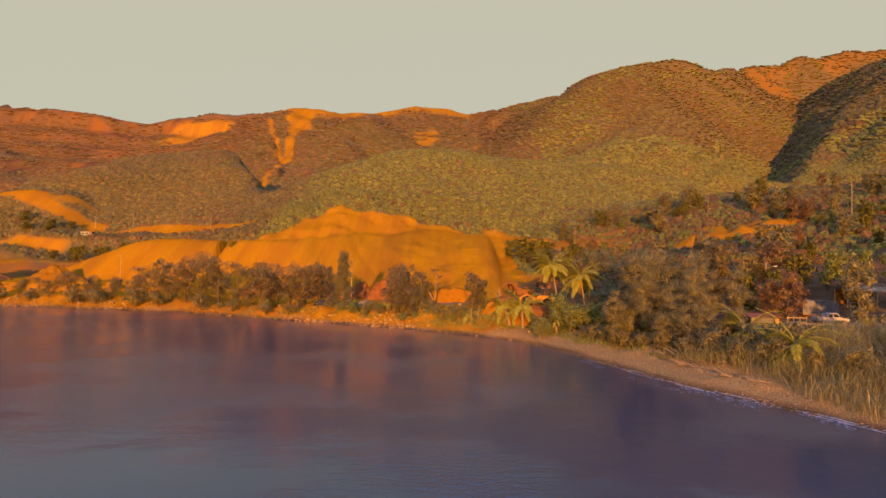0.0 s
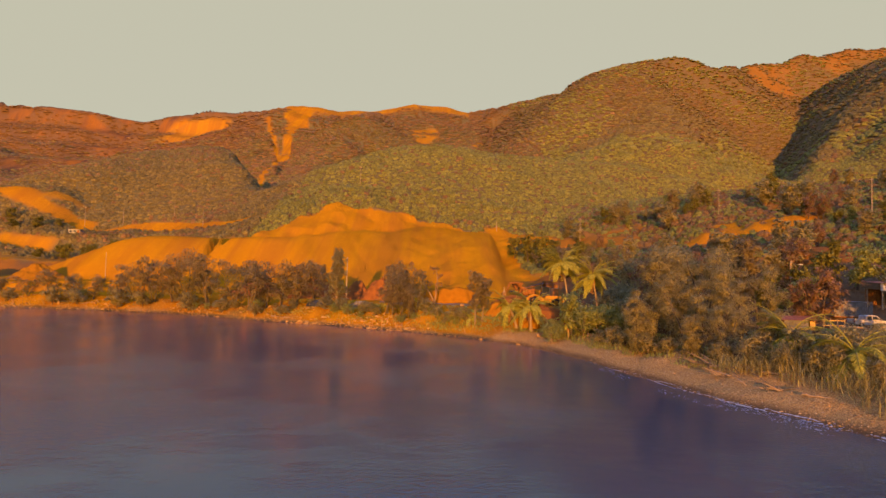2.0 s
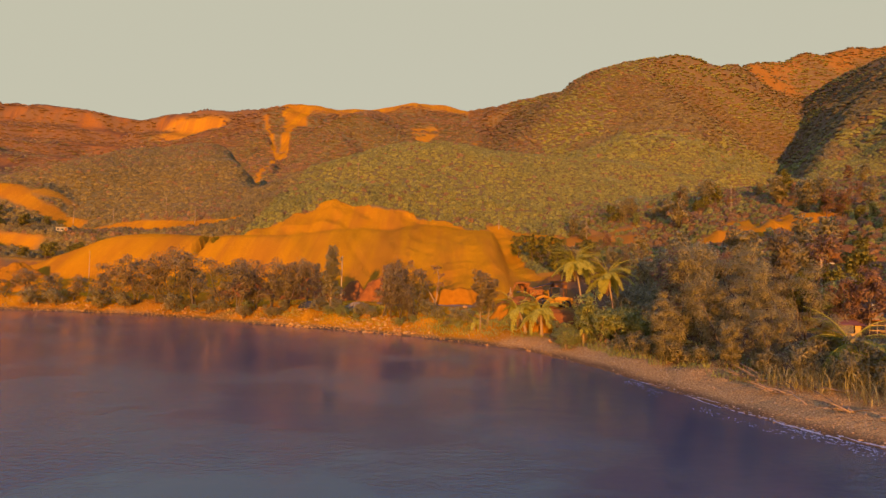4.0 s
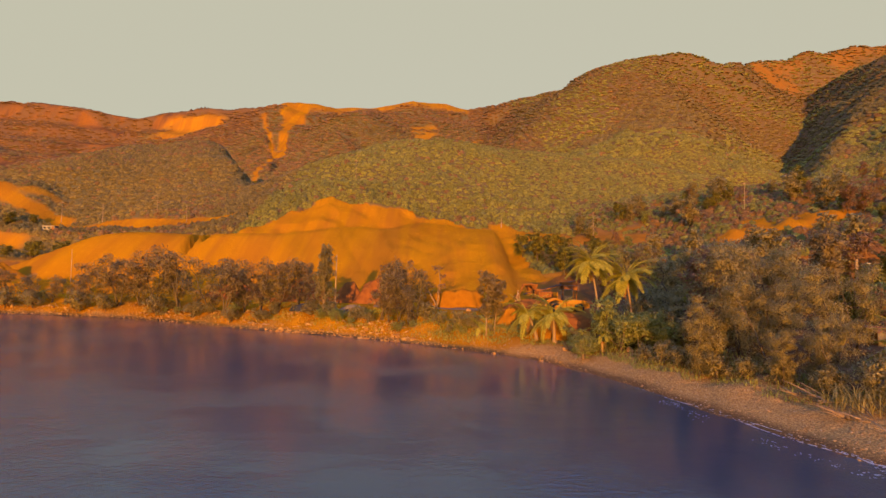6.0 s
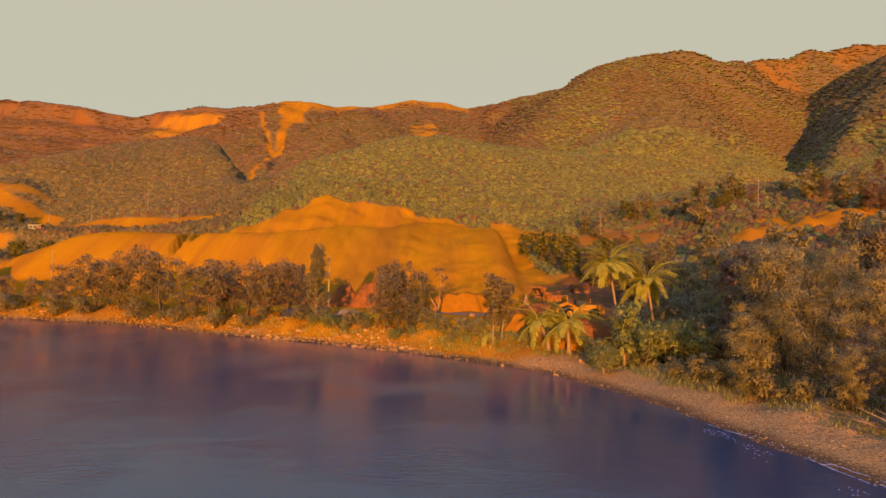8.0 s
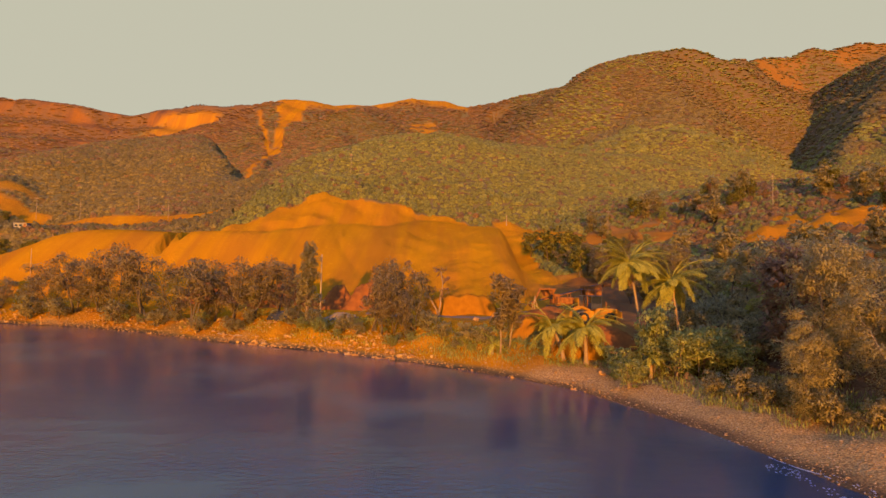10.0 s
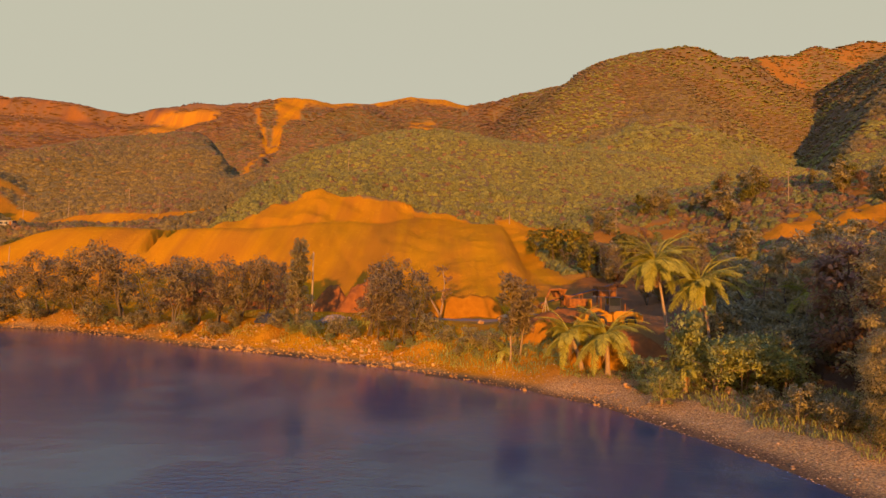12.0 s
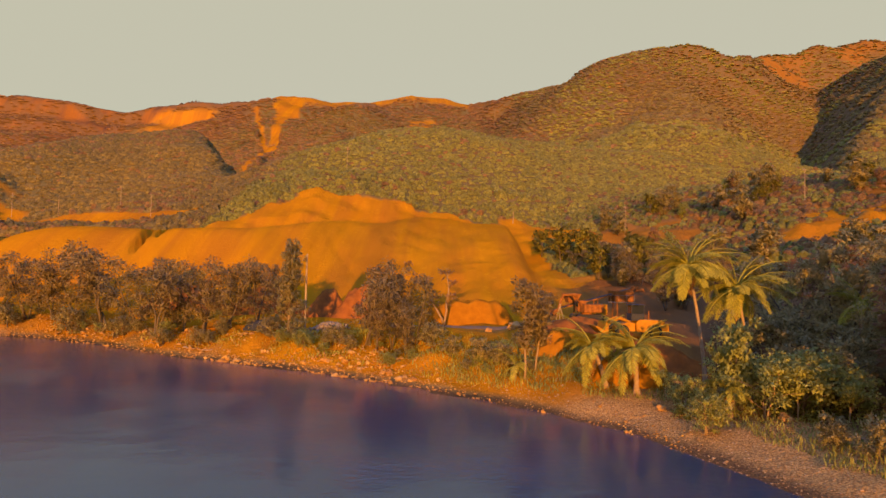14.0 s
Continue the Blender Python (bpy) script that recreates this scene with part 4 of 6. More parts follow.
# ---- cane grass, bank grass ----
def blades(name, x, y, tall, lean, width, mat, label, rng, sink=0.05):
    n = len(x)
    z = height(x, y) - sink
    az = rng.random(n) * 2 * np.pi
    dirn = np.stack([np.cos(az), np.sin(az), np.zeros(n)], 1)
    side = np.stack([-np.sin(az), np.cos(az), np.zeros(n)], 1)
    base = np.stack([x, y, z], 1)
    h, l, w = tall[:, None], (lean * tall)[:, None], width[:, None]
    up = np.array([0, 0, 1.0])
    mid = base + up * h * 0.6 + dirn * l * 0.3
    tip = base + up * h * 0.92 + dirn * l
    verts = np.stack([base - side * w * 0.6, base + side * w * 0.6, mid + side * w, mid - side * w, tip], 1).reshape(-1, 3)
    i = np.arange(n)[:, None] * 5
    me = bpy.data.meshes.new(name)
    faces = [f for k in range(n) for f in ((5 * k, 5 * k + 1, 5 * k + 2, 5 * k + 3), (5 * k + 3, 5 * k + 2, 5 * k + 4))]
    me.from_pydata([tuple(v) for v in verts], [], faces)
    me.materials.append(mat)
    return tagged(new(name, me), label, "grass", kind="stuff")


def cane_and_grass():
    rng = np.random.default_rng(12)
    x, y = rng.uniform(27, 66, 60000), rng.uniform(36, 92, 60000)
    s = shore_distance(x, y)
    keep = (s > 6.5 - 5.2 * (1 - smooth(y, 50, 64)) + 2 * fbm(x, y, 7, 3, 61)) & (s < 30) & (y < 96 - 0.55 * (x - 27)) & (rng.random(60000) < 0.30 + 1.1 * fbm(x, y, 5, 3, 62) + 0.35) & (y < 72 + 10 * fbm(x, y, 9, 2, 64))
    x, y = x[keep][:30000], y[keep][:30000]
    n = len(x)
    blades("cane_thicket", x, y, rng.uniform(1.5, 3.9, n) * (0.55 + 0.45 * smooth(shore_distance(x, y), 6, 14)), rng.uniform(0.4, 2.0, n), rng.uniform(0.014, 0.034, n), CANE, "thicket of tall dry tan and green cane", rng)
    x, y = rng.uniform(-6, 31, 60000), rng.uniform(72, 128, 60000)
    s = shore_distance(x, y)
    keep = (s > 2.2 + 3.0 * smooth(x, 4, 18) + 3 * fbm(x, y, 5, 3, 65)) & (s < 15) & (rng.random(60000) < 0.75 + 1.2 * fbm(x, y, 4, 3, 66))
    x, y = x[keep][:26000], y[keep][:26000]
    n = len(x)
    blades("bank_grass", x, y, rng.uniform(0.18, 0.65, n), rng.uniform(0.3, 1.0, n), rng.uniform(0.02, 0.05, n), BEACH_GRASS, "short green and yellow grass above the beach", rng)
    x, y = rng.uniform(-60, 6, 50000), rng.uniform(112, 160, 50000)
    s = shore_distance(x, y)
    keep = (s > 1.8) & (s < 17) & (rng.random(50000) < 0.5 + 1.2 * fbm(x, y, 5, 3, 67) - 0.012 * np.abs(x + 4)) & (x > -45)
    x, y = x[keep][:15000], y[keep][:15000]
    n = len(x)
    blades("rock_bank_grass", x, y, rng.uniform(0.2, 0.75, n), rng.uniform(0.3, 1.1, n), rng.uniform(0.02, 0.045, n), BANK_GRASS, "tufts of yellow-green grass among the bank stones", rng)


BEACH_GRASS = leafy("beach_head_grass", (0.17, 0.175, 0.040), (0.30, 0.275, 0.06))
BANK_GRASS = leafy("short_bank_grass", (0.24, 0.215, 0.026), (0.42, 0.345, 0.042))
cane_and_grass()


# ---- kit for made things ----
def box(bm, sx, sy, sz, x=0.0, y=0.0, z=0.0, bevel=0.0, m=None, taper=1.0):
    """A box with its base centre at x, y, z; taper narrows its top."""
    got = bmesh.ops.create_cube(bm, size=1.0)
    vs = got["verts"]
    for v in vs:
        k = taper if v.co.z > 0 else 1.0
        v.co = Vector((v.co.x * sx * k + x, v.co.y * sy * k + y, (v.co.z + 0.5) * sz + z))
    if m is not None:
        bmesh.ops.transform(bm, matrix=m, verts=vs)
    if bevel:
        edges = list({e for v in vs for e in v.link_edges})
        bmesh.ops.bevel(bm, geom=edges, offset=bevel, segments=2, affect="EDGES", profile=0.6)
    return vs


def rod(bm, a, b, r, sides=8, r2=None):
    a, b = Vector(a), Vector(b)
    d = b - a
    m = Matrix.Translation((a + b) / 2) @ d.to_track_quat("Z", "Y").to_matrix().to_4x4()
    bmesh.ops.create_cone(bm, cap_ends=True, segments=sides, radius1=r, radius2=r if r2 is None else r2, depth=d.length, matrix=m)


def made(*calls):
    bm = bmesh.new()
    for f, *args in calls:
        f(bm, *args)
    return bm


def corrugated(bm, wide, tall, x, y, z, pitch=0.28, deep=0.06, turn=0.0):
    """A ribbed metal sheet standing in the xz plane, with thickness."""
    n = int(wide / pitch * 4)
    cols = []
    for i in range(n + 1):
        px = -wide / 2 + wide * i / n
        py = deep if (i // 2) % 2 else 0.0
        c, s = math.cos(turn), math.sin(turn)
        cols.append([bm.verts.new((x + px * c - (py + t) * s, y + px * s + (py + t) * c, z + h)) for t in (0.0, 0.03) for h in (0.0, tall)])
    for p, q in zip(cols, cols[1:]):
        for a, b in ((0, 1), (1, 3), (3, 2), (2, 0)):
            bm.faces.new((p[a], q[a], q[b], p[b]))
    bm.faces.new([cols[0][i] for i in (0, 1, 3, 2)])
    bm.faces.new([cols[-1][i] for i in (0, 2, 3, 1)])


WHITE_PAINT = plain("dusty_white_paint", (0.30, 0.25, 0.19), (0.52, 0.46, 0.38), 2.0, 0.45, 0.0, 0.0, 0.5)
GREY_STEEL = plain("galvanised_steel", (0.13, 0.115, 0.105), (0.23, 0.205, 0.185), 1.4, 0.5, 0.4, 0.1)
RUST = plain("rusted_steel", (0.13, 0.050, 0.014), (0.30, 0.115, 0.024), 2.5, 0.9, 0.0, 0.3, 0.1)
RUST_ROOF = plain("red_brown_sheet_roof", (0.20, 0.065, 0.035), (0.34, 0.12, 0.06), 1.2, 0.75, 0.1, 0.1)
YELLOW = plain("machine_yellow_paint", (0.30, 0.130, 0.004), (0.42, 0.190, 0.006), 2.0, 0.55, 0.0, 0.0, 0.2)
RUBBER = plain("black_rubber", (0.015, 0.015, 0.016), (0.04, 0.038, 0.036), 9, 0.85, 0, 0.2)
DARK = plain("dark_matt", (0.015, 0.017, 0.026), (0.04, 0.042, 0.055), 3, 0.7, 0, 0.3)
WOOD = plain("weathered_pole_wood", (0.24, 0.16, 0.09), (0.42, 0.30, 0.18), 5, 0.85, 0, 0.3, stretch=(4, 4, 0.4))
PLANK = plain("yellow_painted_board", (0.42, 0.24, 0.05), (0.62, 0.38, 0.08), 3, 0.7, 0, 0.2)
SOIL = plain("loose_orange_soil", (0.22, 0.090, 0.007), (0.30, 0.130, 0.009), 0.9, 0.95, 0, 0.7, 0.0)
# redder soil, toned darker than SOIL to carry the shade on its heaps
SHADED_RED_SOIL = plain("loose_red_soil_shaded", (0.16, 0.058, 0.017), (0.28, 0.102, 0.022), 0.8, 0.95, 0, 0.7, 0.0)
GREY_STONE = plain("pale_grey_stone", (0.16, 0.118, 0.075), (0.29, 0.22, 0.145), 2, 0.9, 0, 0.4)
ROAD_DUST = plain("compacted_grey_road", (0.15, 0.085, 0.038), (0.24, 0.136, 0.060), 0.5, 0.95, 0, 0.3)
FOAM = plain("white_foam", (0.22, 0.21, 0.22), (0.48, 0.46, 0.47), 4, 0.6, 0, 0.2)
GLASS = Nodes("dark_vehicle_glass", 0.06, 0, 0.6).colour((0.02, 0.024, 0.03))
LAMP_GLASS = Nodes("lamp_lens", 0.15, 0, 0.6).colour((0.6, 0.58, 0.55))
RED_LENS = Nodes("red_tail_lens", 0.2, 0, 0.6).colour((0.35, 0.02, 0.015))


# ---- haul road ----
def road():
    xs = np.linspace(-14, 14, 40)
    line = np.interp(xs, [-60, -30, -10, 14], [166, 154, 147.5, 140.5])
    verts, faces = [], []
    for i, (x, y) in enumerate(zip(xs, line)):
        for k, off in enumerate(np.linspace(-1.9, 1.9, 5)):
            yy = y + off + 0.25 * math.sin(i * 1.7 + k)
            verts.append((x, yy, ground_z(x, yy) + 0.10 - 0.05 * abs(k - 2)))
    for i in range(len(xs) - 1):
        for k in range(4):
            faces.append((i * 5 + k, (i + 1) * 5 + k, (i + 1) * 5 + k + 1, i * 5 + k + 1))
    me = mesh_of("road", verts, faces, ROAD_DUST, True)
    tagged(new("road", me), "grey compacted haul road below the spoil heap", "road", kind="structure")


road()


# ---- heaps of soil ----
def soil_heap(x, y, rx, ry, tall, flat, mat, label, turn=0.0, seed=0):
    n, rings = 56, 18
    verts, faces = [], []
    m = pose(x, y, 0, 0, 0, turn)
    for i in range(rings + 1):
        k = i / rings
        for j in range(n):
            a = 2 * math.pi * j / n
            w = 1 + 0.13 * math.sin(3 * a + seed) + 0.08 * math.sin(7 * a + 2 * seed)
            e = 4.0 if flat > 0.4 else 2.0
            q = (abs(math.cos(a)) ** e + abs(math.sin(a)) ** e) ** (-1 / e)
            px, py = rx * q * w * k * math.cos(a), ry * q * w * k * math.sin(a)
            h = tall * min(1.0, (1 - k) / (1 - flat)) ** 1.1
            h += (0.22 * tall * noise.noise(Vector((px * 0.6 + seed, py * 0.6, 3.1))) + 0.09 * tall * noise.noise(Vector((px * 1.9 + seed, py * 1.9, 7.7))) + 0.05 * tall * noise.noise(Vector((px * 4.7, py * 4.7 + seed, 1.7)))) * min(1, 3 * (1 - k))
            p = m @ Vector((px, py, 0))
            verts.append((px, py, h + (ground_z(p.x, p.y) - ground_z(x, y)) - (0.25 if i == rings else 0.0)))
    for i in range(rings):
        for j in range(n):
            q = (j + 1) % n
            faces.append((i * n + j, (i + 1) * n + j, (i + 1) * n + q, i * n + q))
    me = mesh_of("soil_mound", verts, faces, mat, True)
    ob = new("soil_mound", me)
    ob.matrix_world = pose(x, y, ground_z(x, y), 0, 0, turn)
    return tagged(ob, label, "soil mound", "mounds of dug soil")


soil_heap(1.2, 152.5, 6.6, 2.6, 3.1, 0.76, SOIL, "flat-topped orange soil heap beside the haul road", -6, 1)
soil_heap(-14.5, 158.0, 6.0, 4.0, 4.8, 0.25, SHADED_RED_SOIL, "red soil heap with tree shade in its darker colour", 0, 2)
soil_heap(-20.5, 159.5, 4.5, 3.6, 4.2, 0.2, SHADED_RED_SOIL, "red soil heap with tree shade in its darker colour", 20, 3)
soil_heap(-31.0, 163.0, 7.0, 4.0, 4.6, 0.25, SHADED_RED_SOIL, "dark red soil heap behind the bank trees", 0, 4)
soil_heap(-47.0, 171.0, 7.5, 4.0, 4.0, 0.2, SHADED_RED_SOIL, "dark red soil heap behind the bank trees", 10, 5)
soil_heap(-118, 192, 8.0, 5.0, 4.0, 0.2, SOIL, "orange soil heap at the tip of the spoil", 0, 6)
soil_heap(-150, 196, 14.0, 6.0, 4.5, 0.4, SHADED_RED_SOIL, "long low red soil heap", 5, 7)
soil_heap(18.0, 118.5, 6.5, 2.6, 1.5, 0.3, SHADED_RED_SOIL, "low red soil ramp, coloured darker for the shade of the palms", -42, 8)
soil_heap(14.3, 131.0, 5.5, 3.4, 1.5, 0.2, SHADED_RED_SOIL, "red soil ramp beside the machines, coloured darker for shade", -20, 9)
soil_heap(9.6, 124.0, 2.4, 1.7, 2.2, 0.3, SOIL, "small orange soil heap on the bank top", 0, 10)
soil_heap(15.3, 113.0, 2.2, 1.6, 2.2, 0.3, SOIL, "small orange soil heap behind young palms", 0, 11)
soil_heap(12.6, 113.6, 1.8, 1.2, 2.0, 0.3, SOIL, "small orange soil heap behind young palms", 0, 12)


# ---- pickup ----
def profile_solid(bm, outline, half, inset=0.0):
    """A side outline (x, z) pulled out to both sides; inset narrows the upper corners."""
    rings = []
    top = max(z for _, z in outline)
    low = min(z for _, z in outline)
    for s in (-1, 1):
        rings.append([bm.verts.new((x, s * (half - inset * (z - low) / max(1e-6, top - low)), z)) for x, z in outline])
    bm.faces.new(rings[0])
    bm.faces.new(rings[1][::-1])
    n = len(outline)
    for i in range(n):
        j = (i + 1) % n
        bm.faces.new((rings[0][j], rings[0][i], rings[1][i], rings[1][j]))
    bmesh.ops.recalc_face_normals(bm, faces=bm.faces)


def wheel(parent, x, y, z, r, w, rim_mat):
    bm = bmesh.new()
    rod(bm, (0, -w / 2, 0), (0, w / 2, 0), r, 20)
    bmesh.ops.bevel(bm, geom=[e for e in bm.edges if abs(e.verts[0].co.y - e.verts[1].co.y) < 1e-4], offset=0.05 * r / 0.36, segments=2, affect="EDGES")
    holder = part("wheel", bm, RUBBER, parent)
    holder.matrix_local = pose(x, y, z)
    bm = bmesh.new()
    for s in (-1, 1):
        rod(bm, (0, s * (w / 2 - 0.03), 0), (0, s * (w / 2 + 0.015), 0), r * 0.58, 14)
    part("rim", bm, rim_mat, holder, "round metal wheel rim")
    return holder


def pickup(x, y, turn):
    ob = thing("pickup_truck", pose(x, y, ground_z(x, y), 0, 0, turn), "dusty white double-cab pickup parked on red earth", "pickup truck")
    bm = bmesh.new()
    profile_solid(bm, [(-2.55, 0.50), (-2.60, 0.62), (-2.58, 1.02), (-0.72, 1.04), (0.95, 1.06), (2.28, 0.95), (2.55, 0.80), (2.60, 0.55), (2.45, 0.42), (-2.4, 0.42)], 0.90, 0.05)
    bmesh.ops.bevel(bm, geom=list(bm.edges), offset=0.05, segments=2, affect="EDGES")
    part("body", bm, WHITE_PAINT, ob)
    bm = bmesh.new()
    profile_solid(bm, [(-0.95, 1.02), (-0.80, 1.60), (-0.55, 1.70), (0.55, 1.70), (0.80, 1.64), (1.50, 1.05)], 0.84, 0.14)
    bmesh.ops.bevel(bm, geom=list(bm.edges), offset=0.04, segments=2, affect="EDGES")
    part("cab", bm, WHITE_PAINT, ob)
    for s in (-1, 1):
        for outline in ([(-0.72, 1.12), (-0.62, 1.56), (-0.02, 1.58), (-0.02, 1.12)], [(0.10, 1.12), (0.10, 1.58), (0.66, 1.57), (1.15, 1.12)]):
            bm = bmesh.new()
            front, back_ = [], []
            for px, pz in outline:
                yy = 0.84 - 0.14 * (pz - 1.02) / 0.68
                front.append(bm.verts.new((px, s * (yy + 0.012), pz)))
                back_.append(bm.verts.new((px, s * (yy - 0.02), pz)))
            bm.faces.new(front)
            for i in range(4):
                bm.faces.new((front[i], front[(i + 1) % 4], back_[(i + 1) % 4], back_[i]))
            part("window", bm, GLASS, ob, "dark side window")
    bm = bmesh.new()
    box(bm, 0.03, 1.35, 0.72, 1.10, 0, 1.03, 0.01, pose(0, 0, 0) @ Matrix.Translation((1.14, 0, 1.08)) @ Matrix.Rotation(radians(-49), 4, "Y") @ Matrix.Translation((-1.10, 0, -1.03)))
    part("windscreen", bm, GLASS, ob, "dark raked windscreen")
    bm = made((box, 1.55, 0.06, 0.10, -1.75, -0.82, 1.03, 0.02), (box, 1.55, 0.06, 0.10, -1.75, 0.82, 1.03, 0.02), (box, 0.06, 1.6, 0.10, -2.52, 0, 1.02, 0.02))
    part("load_bed_rail", bm, WHITE_PAINT, ob)
    part("load_bed", made((box, 1.50, 1.45, 0.02, -1.72, 0, 1.045, 0)), DARK, ob, "dark load bed liner")
    for px in (-2.3, -1.1):
        rack = bmesh.new()
        for s in (-1, 1):
            rod(rack, (px, s * 0.72, 1.05), (px, s * 0.68, 1.75), 0.03, 6)
        rod(rack, (px, -0.7, 1.73), (px, 0.7, 1.73), 0.03, 6)
        part("rack_hoop", rack, DARK, ob, "dark tubular hoop over the bed")
    for s in (-1, 1):
        part("headlight", made((box, 0.08, 0.34, 0.16, 2.53, s * 0.66, 0.72, 0.03)), LAMP_GLASS, ob, "clear headlight")
        part("tail_light", made((box, 0.05, 0.12, 0.30, -2.60, s * 0.80, 0.68, 0.02)), RED_LENS, ob, "red tail light")
        part("wing_mirror", made((box, 0.10, 0.18, 0.14, 1.05, s * 0.96, 1.12, 0.02)), DARK, ob, "black wing mirror")
    part("bumper", made((box, 0.16, 1.7, 0.20, 2.60, 0, 0.42, 0.04)), DARK, ob, "dark front bumper")
    part("rear_bumper", made((box, 0.14, 1.6, 0.16, -2.63, 0, 0.46, 0.04)), GREY_STEEL, ob, "steel rear bumper")
    for px in (-1.62, 1.62):
        for s in (-1, 1):
            wheel(ob, px, s * 0.80, 0.37, 0.37, 0.25, GREY_STEEL)
    return ob


pickup(59.8, 98.0, 3)


# ---- yard buildings ----
def container(x, y, turn):
    ob = thing("shipping_container", pose(x, y, ground_z(x, y) - 0.05, 0, 0, turn), "grey ribbed steel container beside the yard", "container")
    for s, r in ((-1, 0), (1, math.pi)):
        bm = bmesh.new()
        corrugated(bm, 5.9, 2.35, 0, s * 1.18, 0.15, 0.28, 0.05, r)
        part("side_wall", bm, GREY_STEEL, ob)
    part("roof", made((box, 6.06, 2.44, 0.08, 0, 0, 2.52, 0.02)), GREY_STEEL, ob)
    part("floor", made((box, 6.06, 2.44, 0.16, 0, 0, 0.0, 0.02)), RUST, ob)
    for px in (-2.95, 2.95):
        for s in (-1, 1):
            part("corner_post", made((box, 0.16, 0.16, 2.5, px, s * 1.14, 0.05, 0.02)), GREY_STEEL, ob)
    for s in (-1, 1):
        d = part("door", made((box, 0.06, 1.08, 2.3, 2.98, s * 0.56, 0.18, 0.02)), WHITE_PAINT, ob, "pale dusty container door")
        part("locking_bar", made((rod, (3.04, s * 0.3, 0.25), (3.04, s * 0.3, 2.4), 0.025, 6)), RUST, d, "rusty locking bar")
    part("end_wall", made((box, 0.06, 2.3, 2.35, -2.97, 0, 0.15, 0.01)), GREY_STEEL, ob)


container(66.4, 112.4, -4)


def open_shed(x, y, turn):
    ob = thing("open_shed", pose(x, y, ground_z(x, y), 0, 0, turn), "open-fronted shed with ribbed fascia and rusty sheet roof", "shed")
    for px in (-3.4, -0.6, 1.6, 3.4):
        for py in (-2.0, 2.0):
            part("post", made((box, 0.16, 0.16, 3.3, px, py, 0, 0.01)), WOOD, ob, "grey timber post")
    bm = bmesh.new()
    corrugated(bm, 7.6, 1.25, 0, -2.2, 3.0, 0.3, 0.06)
    part("fascia", bm, WHITE_PAINT, ob, "pale ribbed steel fascia")
    bm = bmesh.new()
    corrugated(bm, 7.8, 5.0, 0, 0, 0, 0.3, 0.05)
    bmesh.ops.transform(bm, matrix=Matrix.Translation((0, -2.4, 4.2)) @ Matrix.Rotation(radians(-86), 4, "X"), verts=bm.verts)
    part("roof", bm, RUST_ROOF, ob, "red-brown ribbed sheet roof")
    bm = bmesh.new()
    corrugated(bm, 7.2, 3.2, 0, 2.1, 0, 0.3, 0.05)
    part("back_wall", bm, RUST, ob, "dark rusty back wall")
    part("beam", made((box, 7.2, 0.14, 0.2, 0, -2.0, 3.0, 0.01)), WOOD, ob)
    part("bench", made((box, 4.5, 0.6, 0.08, 0.5, 0.6, 0.85, 0.01), (box, 0.1, 0.5, 0.85, -1.5, 0.6, 0, 0), (box, 0.1, 0.5, 0.85, 2.5, 0.6, 0, 0)), WOOD, ob, "rough timber bench")


open_shed(74.0, 112.2, -3)


def hut(x, y, turn):
    ob = thing("low_hut", pose(x, y, ground_z(x, y) - 0.05, 0, 0, turn) @ Matrix.Scale(0.72, 4), "low hut with ribbed pale wall and red-brown roof", "hut")
    bm = bmesh.new()
    corrugated(bm, 4.4, 1.5, -0.7, -1.5, 0.7, 0.24, 0.05)
    part("front_wall", bm, GREY_STEEL, ob, "ribbed pale metal front wall")
    part("base_wall", made((box, 5.6, 0.18, 0.75, 0, -1.46, 0, 0.01)), PLANK, ob, "yellow lower boards")
    for px in (-2.75, 2.75):
        part("side_wall", made((box, 0.10, 2.9, 2.1, px, 0, 0, 0.01)), RUST, ob)
    part("back_wall", made((box, 5.5, 0.1, 2.4, 0, 1.45, 0, 0.01)), RUST, ob)
    part("door", made((box, 0.9, 0.08, 1.9, 2.15, -1.50, 0.1, 0.01)), PLANK, ob, "yellow board door")
    bm = bmesh.new()
    corrugated(bm, 6.6, 3.8, 0, 0, 0, 0.26, 0.05)
    bmesh.ops.transform(bm, matrix=Matrix.Translation((0, -1.9, 2.15)) @ Matrix.Rotation(radians(-80), 4, "X"), verts=bm.verts)
    part("roof", bm, RUST_ROOF, ob, "red-brown ribbed sheet roof")


hut(47.6, 94.2, -6)


def fence(x, y, turn, n, label):
    ob = thing("fence", pose(x, y, ground_z(x, y), 0, 0, turn), label, "fence")
    for i in range(n):
        part("post", made((rod, (i * 0.9, 0, -0.3), (i * 0.9, 0.03 * (i % 3), 1.5 + 0.1 * (i % 2)), 0.05, 6)), WOOD, ob)
    for z in (0.6, 1.25):
        part("rail", made((box, 0.9 * (n - 1) + 0.2, 0.05, 0.1, 0.45 * (n - 1), 0.06, z, 0.01)), PLANK, ob)


fence(51.0, 93.8, -5, 4, "short yellow timber fence beside a hut")


def crate(x, y, turn, label):
    ob = thing("crate", pose(x, y, ground_z(x, y), 0, 0, turn), label, "crate")
    for i in range(5):
        part("slat", made((box, 0.24, 0.9, 0.95, -0.56 + 0.28 * i, 0, 0.05, 0.015)), PLANK, ob)
    part("lid", made((box, 1.5, 1.0, 0.06, 0, 0, 1.0, 0.01)), PLANK, ob)


crate(59.2, 94.5, 5, "yellow slatted crate on red earth")


